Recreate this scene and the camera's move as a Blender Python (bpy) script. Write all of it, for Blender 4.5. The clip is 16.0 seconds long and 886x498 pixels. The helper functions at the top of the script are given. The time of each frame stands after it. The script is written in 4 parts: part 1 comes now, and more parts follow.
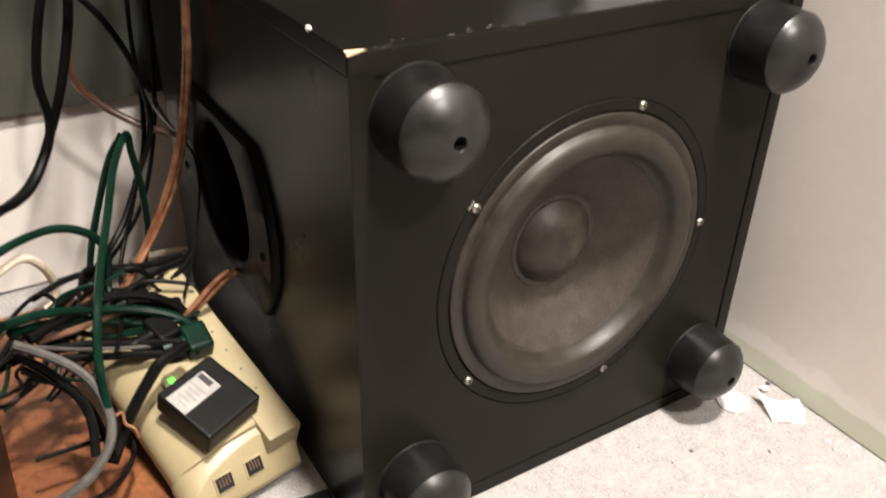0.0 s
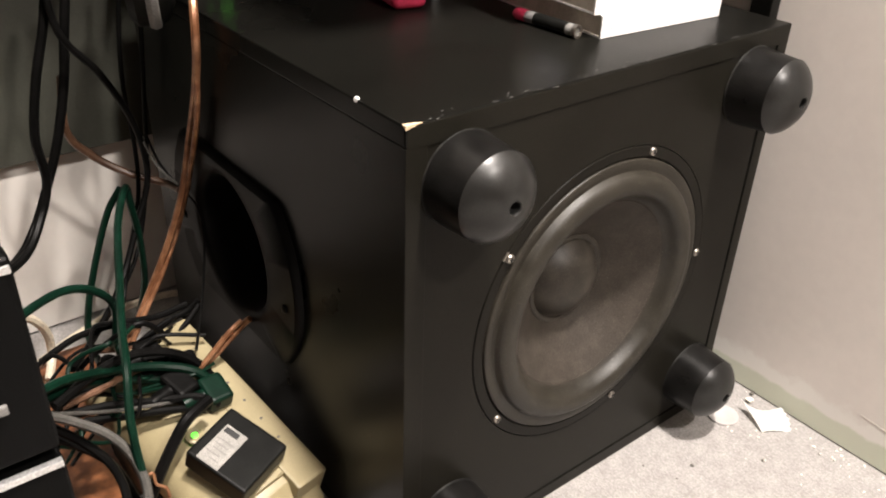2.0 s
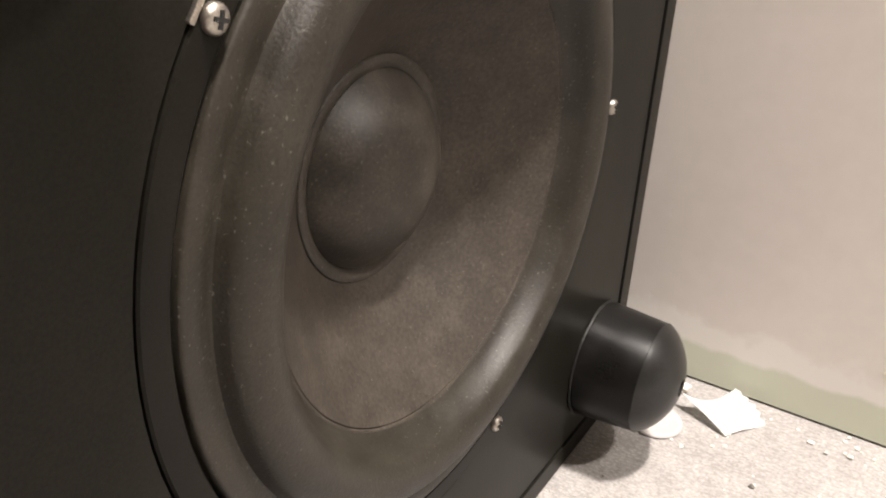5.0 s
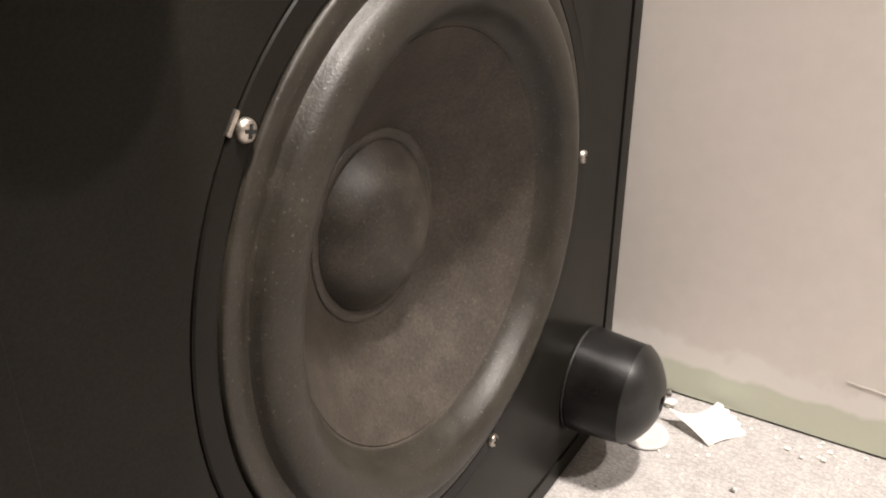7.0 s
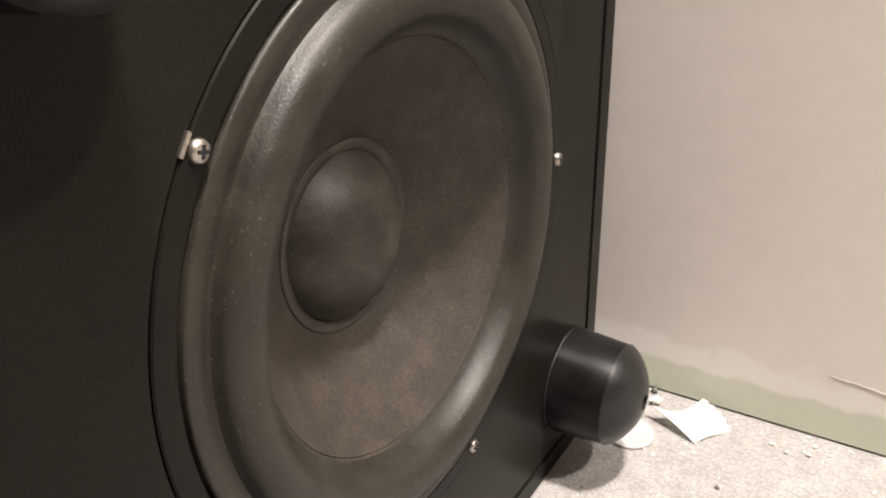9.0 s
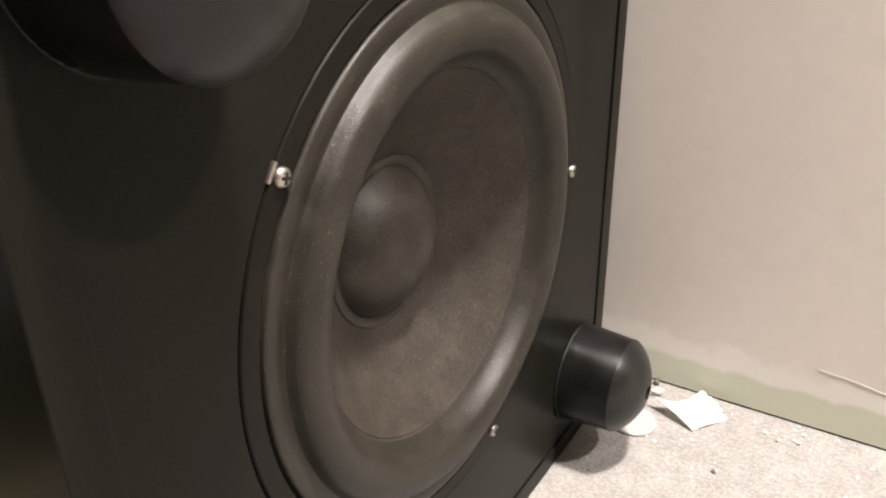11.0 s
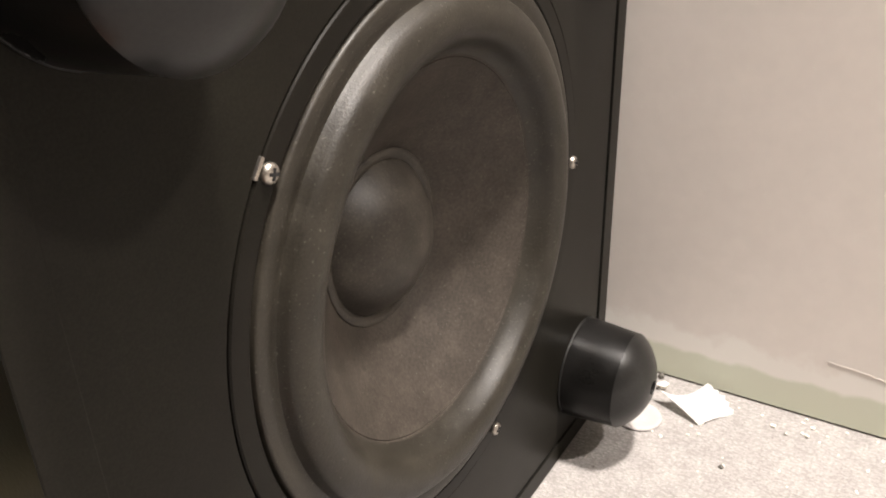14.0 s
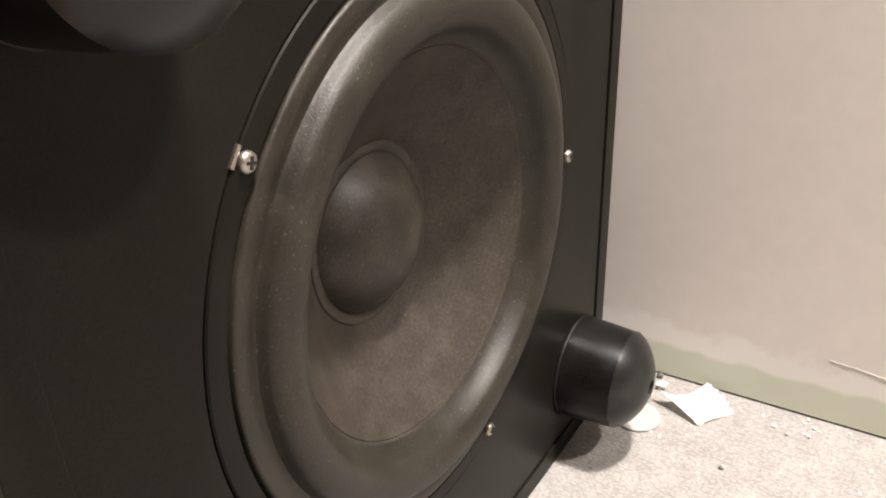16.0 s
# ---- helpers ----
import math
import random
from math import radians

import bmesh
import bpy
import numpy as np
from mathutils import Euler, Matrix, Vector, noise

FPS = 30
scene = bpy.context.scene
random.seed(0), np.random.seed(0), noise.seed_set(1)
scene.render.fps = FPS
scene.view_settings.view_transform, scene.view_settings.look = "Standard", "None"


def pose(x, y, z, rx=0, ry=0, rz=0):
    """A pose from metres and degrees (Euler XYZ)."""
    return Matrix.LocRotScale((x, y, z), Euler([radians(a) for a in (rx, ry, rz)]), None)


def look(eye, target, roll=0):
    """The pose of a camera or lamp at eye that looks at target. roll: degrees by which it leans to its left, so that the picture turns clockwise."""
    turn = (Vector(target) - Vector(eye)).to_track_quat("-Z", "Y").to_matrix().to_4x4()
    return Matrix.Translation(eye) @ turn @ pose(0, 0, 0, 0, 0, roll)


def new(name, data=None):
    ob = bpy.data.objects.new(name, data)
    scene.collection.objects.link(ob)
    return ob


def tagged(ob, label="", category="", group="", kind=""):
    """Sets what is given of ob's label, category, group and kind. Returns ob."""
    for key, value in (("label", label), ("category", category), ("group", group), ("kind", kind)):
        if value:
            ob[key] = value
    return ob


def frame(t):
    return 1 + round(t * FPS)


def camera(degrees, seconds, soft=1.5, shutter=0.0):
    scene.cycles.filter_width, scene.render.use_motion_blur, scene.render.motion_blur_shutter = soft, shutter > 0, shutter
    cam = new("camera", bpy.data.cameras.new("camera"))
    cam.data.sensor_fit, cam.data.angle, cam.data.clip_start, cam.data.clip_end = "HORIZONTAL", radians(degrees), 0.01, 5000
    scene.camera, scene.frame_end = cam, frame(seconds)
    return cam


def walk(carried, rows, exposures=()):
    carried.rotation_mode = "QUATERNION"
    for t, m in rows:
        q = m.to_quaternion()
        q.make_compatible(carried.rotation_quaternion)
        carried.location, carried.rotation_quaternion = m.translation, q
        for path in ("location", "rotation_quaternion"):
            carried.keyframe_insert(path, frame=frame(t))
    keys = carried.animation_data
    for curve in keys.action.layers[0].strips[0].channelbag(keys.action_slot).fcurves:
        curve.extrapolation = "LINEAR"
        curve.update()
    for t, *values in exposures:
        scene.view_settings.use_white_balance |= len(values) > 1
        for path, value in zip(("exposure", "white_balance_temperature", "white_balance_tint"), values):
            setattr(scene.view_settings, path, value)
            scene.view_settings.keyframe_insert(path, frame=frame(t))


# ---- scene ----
cam = camera(55.47, 16.0, soft=1.9, shutter=0.4)
PATH = [
    (0, (-0.3732, -0.3919, 0.5279), (0.0856, 0.3302, 0.0103), 1.37),
    (0.5, (-0.4323, -0.4411, 0.5732), (0.0714, 0.2896, 0.1124), 1.12),
    (0.6, (-0.4387, -0.4529, 0.5835), (0.0640, 0.2746, 0.1165), 0.90),
    (0.8, (-0.4427, -0.4553, 0.5768), (0.0725, 0.2597, 0.1042), 0.92),
    (1, (-0.4437, -0.4430, 0.5694), (0.0910, 0.2456, 0.0795), 1.09),
    (1.5, (-0.4487, -0.4357, 0.5601), (0.0865, 0.2407, 0.0541), 0.59),
    (2, (-0.4385, -0.3477, 0.5662), (0.1000, 0.3196, 0.0516), 1.98),
    (2.5, (-0.4203, -0.3417, 0.4980), (0.1352, 0.3293, 0.0070), 0.96),
    (3, (-0.3916, -0.2965, 0.4408), (0.1761, 0.3635, -0.0512), 1.37),
    (3.5, (-0.3612, -0.2603, 0.4105), (0.2207, 0.3903, -0.0775), 0.82),
    (3.8, (-0.3173, -0.2137, 0.3655), (0.3072, 0.4108, -0.1051), 1.07),
    (4, (-0.2541, -0.1515, 0.3301), (0.4306, 0.4199, -0.1223), 1.26),
    (4.2, (-0.2250, -0.1326, 0.3074), (0.4926, 0.4025, -0.1377), 1.86),
    (4.5, (-0.1986, -0.1070, 0.2920), (0.5489, 0.3732, -0.1670), 3.21),
    (4.7, (-0.2041, -0.1132, 0.2969), (0.5488, 0.3586, -0.1620), 3.08),
    (6.8, (-0.2451, -0.1526, 0.3356), (0.5248, 0.3202, -0.0931), 0.10),
    (7, (-0.2464, -0.1529, 0.3344), (0.5157, 0.3331, -0.0934), -0.15),
    (7.5, (-0.2437, -0.1546, 0.3367), (0.5186, 0.3307, -0.0916), -0.55),
    (8, (-0.2388, -0.1555, 0.3364), (0.5250, 0.3252, -0.0942), -0.95),
    (8.5, (-0.2379, -0.1566, 0.3372), (0.5242, 0.3246, -0.0960), -1.39),
    (10.8, (-0.2655, -0.1718, 0.3594), (0.4938, 0.3069, -0.0814), -1.20),
    (11, (-0.2740, -0.1674, 0.3626), (0.4833, 0.3120, -0.0807), -0.90),
    (11.5, (-0.2773, -0.1597, 0.3547), (0.4773, 0.3195, -0.0936), -0.30),
    (12, (-0.2662, -0.1571, 0.3518), (0.4864, 0.3211, -0.1009), -0.60),
    (12.5, (-0.2607, -0.1561, 0.3486), (0.4916, 0.3200, -0.1068), -0.89),
    (13, (-0.2591, -0.1556, 0.3522), (0.4942, 0.3200, -0.1021), -1.36),
    (13.5, (-0.2654, -0.1631, 0.3602), (0.4870, 0.3125, -0.0956), -1.65),
    (14, (-0.2645, -0.1633, 0.3588), (0.4884, 0.3159, -0.0922), -1.76),
    (14.5, (-0.2603, -0.1637, 0.3569), (0.4935, 0.3182, -0.0897), -2.02),
    (15, (-0.2596, -0.1626, 0.3535), (0.4944, 0.3186, -0.0936), -2.00),
    (15.5, (-0.2550, -0.1602, 0.3520), (0.5004, 0.3161, -0.0980), -1.95),
    (16, (-0.2555, -0.1624, 0.3516), (0.4978, 0.3177, -0.0979), -1.89),
]
walk(cam, [(t, look(eye, target, roll)) for t, eye, target, roll in PATH],
     exposures=[(0, 0.12, 6500, 10), (0.5, 0.12, 6500, 10), (1.5, -0.18, 6500, 10), (2.0, -0.06, 6500, 10), (2.5, 0.27, 6500, 10), (3.5, 0.17, 6500, 10), (4.5, 0.06, 6500, 10), (7, 0.03, 6500, 10), (16, 0.02, 6500, 10)])

# ---------------------------------------------------------------- light
world = bpy.data.worlds.new("room_dim")
scene.world = world
world.use_nodes = True
world.node_tree.nodes["Background"].inputs[0].default_value = (0.9, 0.85, 0.8, 1)
world.node_tree.nodes["Background"].inputs[1].default_value = 0.02


def ceiling_glow(name, x, y, z, size, watts, colour):
    d = bpy.data.lights.new(name, "AREA")
    d.shape, d.size, d.energy, d.color = "DISK", size, watts, colour
    o = new(name, d)
    o.matrix_world = pose(x, y, z)
    return o


ceiling_glow("ceiling_bulb", -0.02, -0.54, 2.33, 0.18, 118, (1.0, 0.917, 0.855))
ceiling_glow("ceiling_bulb", 0.04, -1.66, 2.33, 0.18, 70, (1.0, 0.917, 0.855))

# ---------------------------------------------------------------- materials


def mat(name, base, rough=0.5, metal=0.0, second=None, scale=40.0, fine=400.0, bump=0.1, dist=0.001, spread=(0.4, 0.65), spec=0.5, rough_var=0.0, detail=4.0, grain=0.6, dust=0.0):
    m = bpy.data.materials.new(name)
    m.use_nodes = True
    n, l = m.node_tree.nodes, m.node_tree.links
    b = n["Principled BSDF"]
    b.inputs["Roughness"].default_value = rough
    b.inputs["Metallic"].default_value = metal
    b.inputs["Specular IOR Level"].default_value = spec
    tc = n.new("ShaderNodeTexCoord")
    big, small = n.new("ShaderNodeTexNoise"), n.new("ShaderNodeTexNoise")
    big.inputs["Scale"].default_value, small.inputs["Scale"].default_value = scale, fine
    big.inputs["Detail"].default_value = detail
    small.inputs["Detail"].default_value = 2
    l.new(tc.outputs["Object"], big.inputs["Vector"])
    l.new(tc.outputs["Object"], small.inputs["Vector"])
    ramp = n.new("ShaderNodeValToRGB")
    ramp.color_ramp.elements[0].position, ramp.color_ramp.elements[1].position = spread
    ramp.color_ramp.elements[0].color = (*base, 1)
    ramp.color_ramp.elements[1].color = (*(second or [c * 1.25 for c in base]), 1)
    l.new(big.outputs["Fac"], ramp.inputs["Fac"])
    mix = n.new("ShaderNodeMix")
    mix.data_type, mix.blend_type = "RGBA", "MULTIPLY"
    mix.inputs["Factor"].default_value = grain
    shade = n.new("ShaderNodeMapRange")
    shade.inputs["To Min"].default_value, shade.inputs["To Max"].default_value = 0.6, 1.35
    shade.inputs["From Min"].default_value, shade.inputs["From Max"].default_value = 0.3, 0.7
    l.new(small.outputs["Fac"], shade.inputs["Value"])
    l.new(ramp.outputs["Color"], mix.inputs["A"])
    l.new(shade.outputs["Result"], mix.inputs["B"])
    l.new(mix.outputs["Result"], b.inputs["Base Color"])
    if dust:
        speck, cutoff, lay = n.new("ShaderNodeTexNoise"), n.new("ShaderNodeMapRange"), n.new("ShaderNodeMix")
        speck.inputs["Scale"].default_value, speck.inputs["Detail"].default_value = 900, 2
        cutoff.inputs["From Min"].default_value, cutoff.inputs["From Max"].default_value = 0.66, 0.74
        cutoff.inputs["To Max"].default_value = dust
        l.new(tc.outputs["Object"], speck.inputs["Vector"])
        l.new(speck.outputs["Fac"], cutoff.inputs["Value"])
        lay.data_type = "RGBA"
        lay.inputs["B"].default_value = (0.20, 0.19, 0.16, 1)
        l.new(cutoff.outputs["Result"], lay.inputs["Factor"])
        l.new(mix.outputs["Result"], lay.inputs["A"])
        l.new(lay.outputs["Result"], b.inputs["Base Color"])
    if rough_var:
        rr = n.new("ShaderNodeMapRange")
        rr.inputs["To Min"].default_value, rr.inputs["To Max"].default_value = rough - rough_var, rough + rough_var
        rr.inputs["From Min"].default_value, rr.inputs["From Max"].default_value = 0.3, 0.7
        l.new(big.outputs["Fac"], rr.inputs["Value"])
        l.new(rr.outputs["Result"], b.inputs["Roughness"])
    bp = n.new("ShaderNodeBump")
    bp.inputs["Strength"].default_value, bp.inputs["Distance"].default_value = bump, dist
    l.new(small.outputs["Fac"], bp.inputs["Height"])
    l.new(bp.outputs["Normal"], b.inputs["Normal"])
    return m


def plain(name, base, rough=0.5, metal=0.0, glow=0.0):
    m = bpy.data.materials.new(name)
    m.use_nodes = True
    b = m.node_tree.nodes["Principled BSDF"]
    b.inputs["Base Color"].default_value = (*base, 1)
    b.inputs["Roughness"].default_value, b.inputs["Metallic"].default_value = rough, metal
    if glow:
        b.inputs["Emission Color"].default_value = (*base, 1)
        b.inputs["Emission Strength"].default_value = glow
    return m


M_PAINT = mat("black_vinyl", (0.0048, 0.0046, 0.0038), 0.32, spec=0.14, second=(0.0064, 0.0062, 0.0051), scale=9, fine=900, bump=0.12, dist=0.0004, rough_var=0.06)
M_BAFFLE = mat("satin_black_board", (0.0095, 0.0087, 0.0067), 0.33, spec=0.085, second=(0.0122, 0.0112, 0.0086), scale=12, fine=1200, bump=0.10, dist=0.0003, rough_var=0.05)
M_FRAME = mat("black_pressed_frame", (0.0082, 0.0074, 0.0058), 0.36, spec=0.09, scale=30, fine=1200, bump=0.05, dist=0.0002)
M_RUBBER = mat("dusty_rubber", (0.0165, 0.0141, 0.0102), 0.45, spec=0.36, second=(0.0250, 0.0215, 0.0156), scale=60, fine=1100, bump=0.22, dist=0.0005, rough_var=0.08, detail=8, dust=0.32)
M_CONE = mat("pulp_cone", (0.035, 0.0290, 0.0232), 0.58, spec=0.24, second=(0.048, 0.0398, 0.0322), scale=75, fine=700, bump=0.25, dist=0.0005, detail=8, dust=0.25)
M_CAP = mat("pulp_dust_cap", (0.029, 0.0248, 0.0197), 0.48, spec=0.32, second=(0.052, 0.0447, 0.0357), scale=70, fine=900, bump=0.2, dist=0.0004, detail=8, dust=0.2)
M_FOOT = mat("moulded_black_plastic", (0.0055, 0.0052, 0.0048), 0.32, spec=0.17, second=(0.0078, 0.0074, 0.0069), scale=40, fine=900, bump=0.08, dist=0.0003, rough_var=0.06)
# foot plastic again, lighter: the light caught by the tips is in the colour
M_TIP = mat("lit_tip_black_plastic", (0.0085, 0.0082, 0.0076), 0.33, spec=0.4, second=(0.016, 0.016, 0.015), scale=50, fine=900, bump=0.08, dist=0.0003, rough_var=0.06)
# patchy paler black for the thin ring at each foot's base
M_RIM = mat("pale_black_edge", (0.008, 0.0078, 0.0074), 0.5, spec=0.3, second=(0.024, 0.023, 0.021), scale=90, fine=900, bump=0.2, dist=0.0004)
M_PORT = mat("black_port_plastic", (0.0035, 0.0035, 0.0035), 0.34, spec=0.06, second=(0.006, 0.006, 0.006), scale=40, fine=900, bump=0.05, dist=0.0003)
# near-black that stands for the shade inside slots, sockets and holes
M_HOLE = plain("dark_hole", (0.004, 0.004, 0.004), 0.8)
M_CHROME = mat("nickel_screw", (0.40, 0.37, 0.33), 0.38, 1.0, scale=300, fine=2000, bump=0.1, dist=0.0002)
M_BARE = mat("bare_chipboard", (0.55, 0.40, 0.24), 0.8, second=(0.70, 0.55, 0.38), scale=500, fine=1500)
M_SCUFF = mat("scuffed_edge", (0.06, 0.056, 0.052), 0.7, scale=300, fine=1500)
M_CREAM = mat("aged_cream_plastic", (0.285, 0.238, 0.134), 0.42, second=(0.32, 0.268, 0.154), scale=25, fine=500, bump=0.03, dist=0.0003, grain=0.1)
M_BLACKPL = mat("black_plastic", (0.0055, 0.0055, 0.0048), 0.42, spec=0.12, second=(0.008, 0.008, 0.0072), scale=60, fine=900, bump=0.08, dist=0.0003)
M_LABEL = mat("silver_label", (0.25, 0.24, 0.22), 0.5, second=(0.31, 0.295, 0.27), scale=120, fine=900, bump=0.02)
# black of the label's logo, and of the shade patch on the top book
M_INK_SHADE = plain("black_ink_and_shade", (0.015, 0.015, 0.015), 0.6)
M_GREYINK = plain("grey_ink", (0.20, 0.19, 0.18), 0.6)
M_LED = plain("green_led", (0.10, 1.0, 0.05), 0.3, glow=2.5)
M_DISPLAY = plain("green_display", (0.10, 0.62, 0.05), 0.3, glow=0.22)
M_GREEN = mat("green_cable", (0.002, 0.0120, 0.0068), 0.36, spec=0.2, second=(0.003, 0.019, 0.0105), scale=60, fine=600, bump=0.05, dist=0.0003)
M_BLACKC = mat("black_cable", (0.0028, 0.0027, 0.0025), 0.42, spec=0.085, second=(0.0045, 0.0042, 0.004), scale=60, fine=600, bump=0.05, dist=0.0003)
M_GREYC = mat("grey_cable", (0.045, 0.042, 0.037), 0.45, second=(0.075, 0.070, 0.062), scale=60, fine=600, bump=0.05, dist=0.0003)
M_COPPER = mat("copper_speaker_wire", (0.17, 0.070, 0.032), 0.28, 0.4, second=(0.34, 0.165, 0.085), scale=90, fine=1200, bump=0.25, dist=0.0004)
M_BROWNC = mat("brown_cable", (0.10, 0.050, 0.028), 0.4, second=(0.15, 0.08, 0.05), scale=90, fine=900, bump=0.1, dist=0.0003)
M_WHITEC = mat("ivory_cable", (0.55, 0.48, 0.37), 0.45, scale=60, fine=600, bump=0.05, dist=0.0003)
M_WOOD = mat("orange_brown_board", (0.130, 0.043, 0.015), 0.5, second=(0.210, 0.078, 0.028), scale=14, fine=220, bump=0.15, dist=0.0006, detail=8)
M_PAPER = mat("white_paper", (0.80, 0.79, 0.76), 0.7, second=(0.86, 0.85, 0.82), scale=30, fine=700, bump=0.05, dist=0.0002)
M_BOOKW = mat("white_card", (0.82, 0.81, 0.80), 0.55, second=(0.88, 0.87, 0.86), scale=30, fine=700, bump=0.03, dist=0.0002)
M_PAGES = mat("book_pages", (0.55, 0.50, 0.43), 0.8, second=(0.66, 0.61, 0.53), scale=60, fine=1800, bump=0.2, dist=0.0004)
M_PINK = mat("pink_plastic", (0.50, 0.035, 0.085), 0.35, scale=40, fine=600, bump=0.03, dist=0.0002)
M_AMP = mat("black_brushed_front", (0.0025, 0.0026, 0.0026), 0.34, spec=0.06, second=(0.0038, 0.0038, 0.0038), scale=20, fine=900, bump=0.04, dist=0.0002)
M_SILVER = mat("silver_trim", (0.62, 0.62, 0.62), 0.28, 0.8, scale=60, fine=900, bump=0.03, dist=0.0002)
M_GREYPANEL = mat("grey_metal_panel", (0.15, 0.145, 0.14), 0.45, second=(0.18, 0.175, 0.165), scale=20, fine=600, bump=0.05, dist=0.0003)
M_CEIL = mat("ceiling_paint", (0.45, 0.43, 0.40), 0.8, scale=3, fine=200, bump=0.1)
M_COIN = mat("worn_copper_coin", (0.40, 0.20, 0.11), 0.4, 0.7, second=(0.28, 0.14, 0.08), scale=300, fine=1500, bump=0.3, dist=0.0004)
M_CLEAR = mat("milky_plastic", (0.44, 0.415, 0.40), 0.25, second=(0.48, 0.455, 0.44), scale=20, fine=600, bump=0.02, grain=0.1)
M_GRIT = mat("dark_grit", (0.09, 0.08, 0.07), 0.7, second=(0.16, 0.15, 0.13), scale=300, fine=1500)
M_CRUMB = mat("plaster_crumb", (0.72, 0.68, 0.60), 0.8, scale=300, fine=1500)


def carpet_mat():
    """Low grey loop pile: uneven loops in rows along the wall, soiled in patches."""
    m = mat("grey_loop_carpet", (0.325, 0.308, 0.295), 0.95, second=(0.372, 0.354, 0.338), scale=60, fine=850, bump=0.4, dist=0.0015, spec=0.1, detail=7, grain=0.35)
    n, l = m.node_tree.nodes, m.node_tree.links
    b = n["Principled BSDF"]
    old = b.inputs["Base Color"].links[0].from_socket
    bump = b.inputs["Normal"].links[0].from_node
    tc, fit_, loops = n.new("ShaderNodeTexCoord"), n.new("ShaderNodeMapping"), n.new("ShaderNodeTexVoronoi")
    fit_.inputs["Scale"].default_value = (1.0, 0.62, 0.4)
    loops.inputs["Scale"].default_value, loops.inputs["Randomness"].default_value = 560, 0.8
    l.new(tc.outputs["Object"], fit_.inputs["Vector"])
    l.new(fit_.outputs["Vector"], loops.inputs["Vector"])
    # gaps between loops are darkened in the colour too, as their shade
    pit = n.new("ShaderNodeMapRange")
    pit.inputs["From Min"].default_value, pit.inputs["From Max"].default_value = 0.15, 0.75
    pit.inputs["To Min"].default_value, pit.inputs["To Max"].default_value = 1.12, 0.55
    l.new(loops.outputs["Distance"], pit.inputs["Value"])
    x = n.new("ShaderNodeMix")
    x.data_type, x.blend_type = "RGBA", "MULTIPLY"
    x.inputs["Factor"].default_value = 0.5
    l.new(old, x.inputs["A"])
    l.new(pit.outputs["Result"], x.inputs["B"])
    l.new(x.outputs["Result"], b.inputs["Base Color"])
    second = n.new("ShaderNodeBump")
    second.inputs["Strength"].default_value, second.inputs["Distance"].default_value = 0.5, 0.0012
    l.new(pit.outputs["Result"], second.inputs["Height"])
    l.new(bump.outputs["Normal"], second.inputs["Normal"])
    l.new(second.outputs["Normal"], b.inputs["Normal"])
    return m


def wall_mat():
    """Warm beige paint; along the foot, where a skirting was pulled off, a strip of older green paint and a ragged line of white filler."""
    m = mat("beige_wall_paint", (0.72, 0.675, 0.63), 0.6, second=(0.745, 0.70, 0.655), scale=4, fine=90, bump=0.12, dist=0.0006, grain=0.05)
    n, l = m.node_tree.nodes, m.node_tree.links
    b = n["Principled BSDF"]
    old = b.inputs["Base Color"].links[0].from_socket
    geo = n.new("ShaderNodeNewGeometry")
    sep = n.new("ShaderNodeSeparateXYZ")
    l.new(geo.outputs["Position"], sep.inputs[0])
    rag = n.new("ShaderNodeTexNoise")
    rag.inputs["Scale"].default_value, rag.inputs["Detail"].default_value = 48, 9
    l.new(geo.outputs["Position"], rag.inputs["Vector"])

    def limit(level, amount, soft):
        off = n.new("ShaderNodeMath")
        off.operation = "MULTIPLY_ADD"
        off.inputs[1].default_value = amount
        l.new(rag.outputs["Fac"], off.inputs[0])
        l.new(sep.outputs["Z"], off.inputs[2])
        r = n.new("ShaderNodeMapRange")
        r.inputs["From Min"].default_value, r.inputs["From Max"].default_value = level, level + soft
        l.new(off.outputs[0], r.inputs["Value"])
        return r.outputs["Result"]

    def blend(fac, low, high):
        x = n.new("ShaderNodeMix")
        x.data_type = "RGBA"
        l.new(fac, x.inputs["Factor"])
        for key, v in (("A", low), ("B", high)):
            if isinstance(v, tuple):
                x.inputs[key].default_value = v
            else:
                l.new(v, x.inputs[key])
        return x.outputs["Result"]

    upper = blend(limit(0.0565, 0.036, 0.007), (0.80, 0.775, 0.73, 1), old)
    lower = blend(limit(0.0290, 0.011, 0.0035), (0.62, 0.64, 0.525, 1), upper)
    l.new(lower, b.inputs["Base Color"])
    return m


M_CARPET, M_WALL = carpet_mat(), wall_mat()
M_BACK = mat("plain_wall_paint", (0.64, 0.605, 0.56), 0.65, second=(0.67, 0.635, 0.59), scale=4, fine=90, bump=0.08, grain=0.05)

# dark tone of the sheet over the upper back wall
M_BACKDARK = mat("dark_grey_green", (0.044, 0.045, 0.035), 0.5, second=(0.056, 0.056, 0.045), scale=12, fine=300, bump=0.05, grain=0.2)
# dark colour for the unseen far walls, chosen to cut bounced fill light
M_FAR = mat("light_damping_wall", (0.10, 0.085, 0.070), 0.7, second=(0.12, 0.10, 0.085), scale=4, fine=90, bump=0.08, grain=0.1)

# ---------------------------------------------------------------- mesh helpers


def part(name, bm, material, parent=None, label="", smooth=False):
    me = bpy.data.meshes.new(name)
    bm.normal_update()
    bm.to_mesh(me)
    bm.free()
    me.materials.append(material)
    if smooth:
        for p in me.polygons:
            p.use_smooth = True
        me.set_sharp_from_angle(angle=radians(40))
    ob = new(name, me)
    if parent:
        ob.parent = parent
    if label:
        ob["label"] = label
    return ob


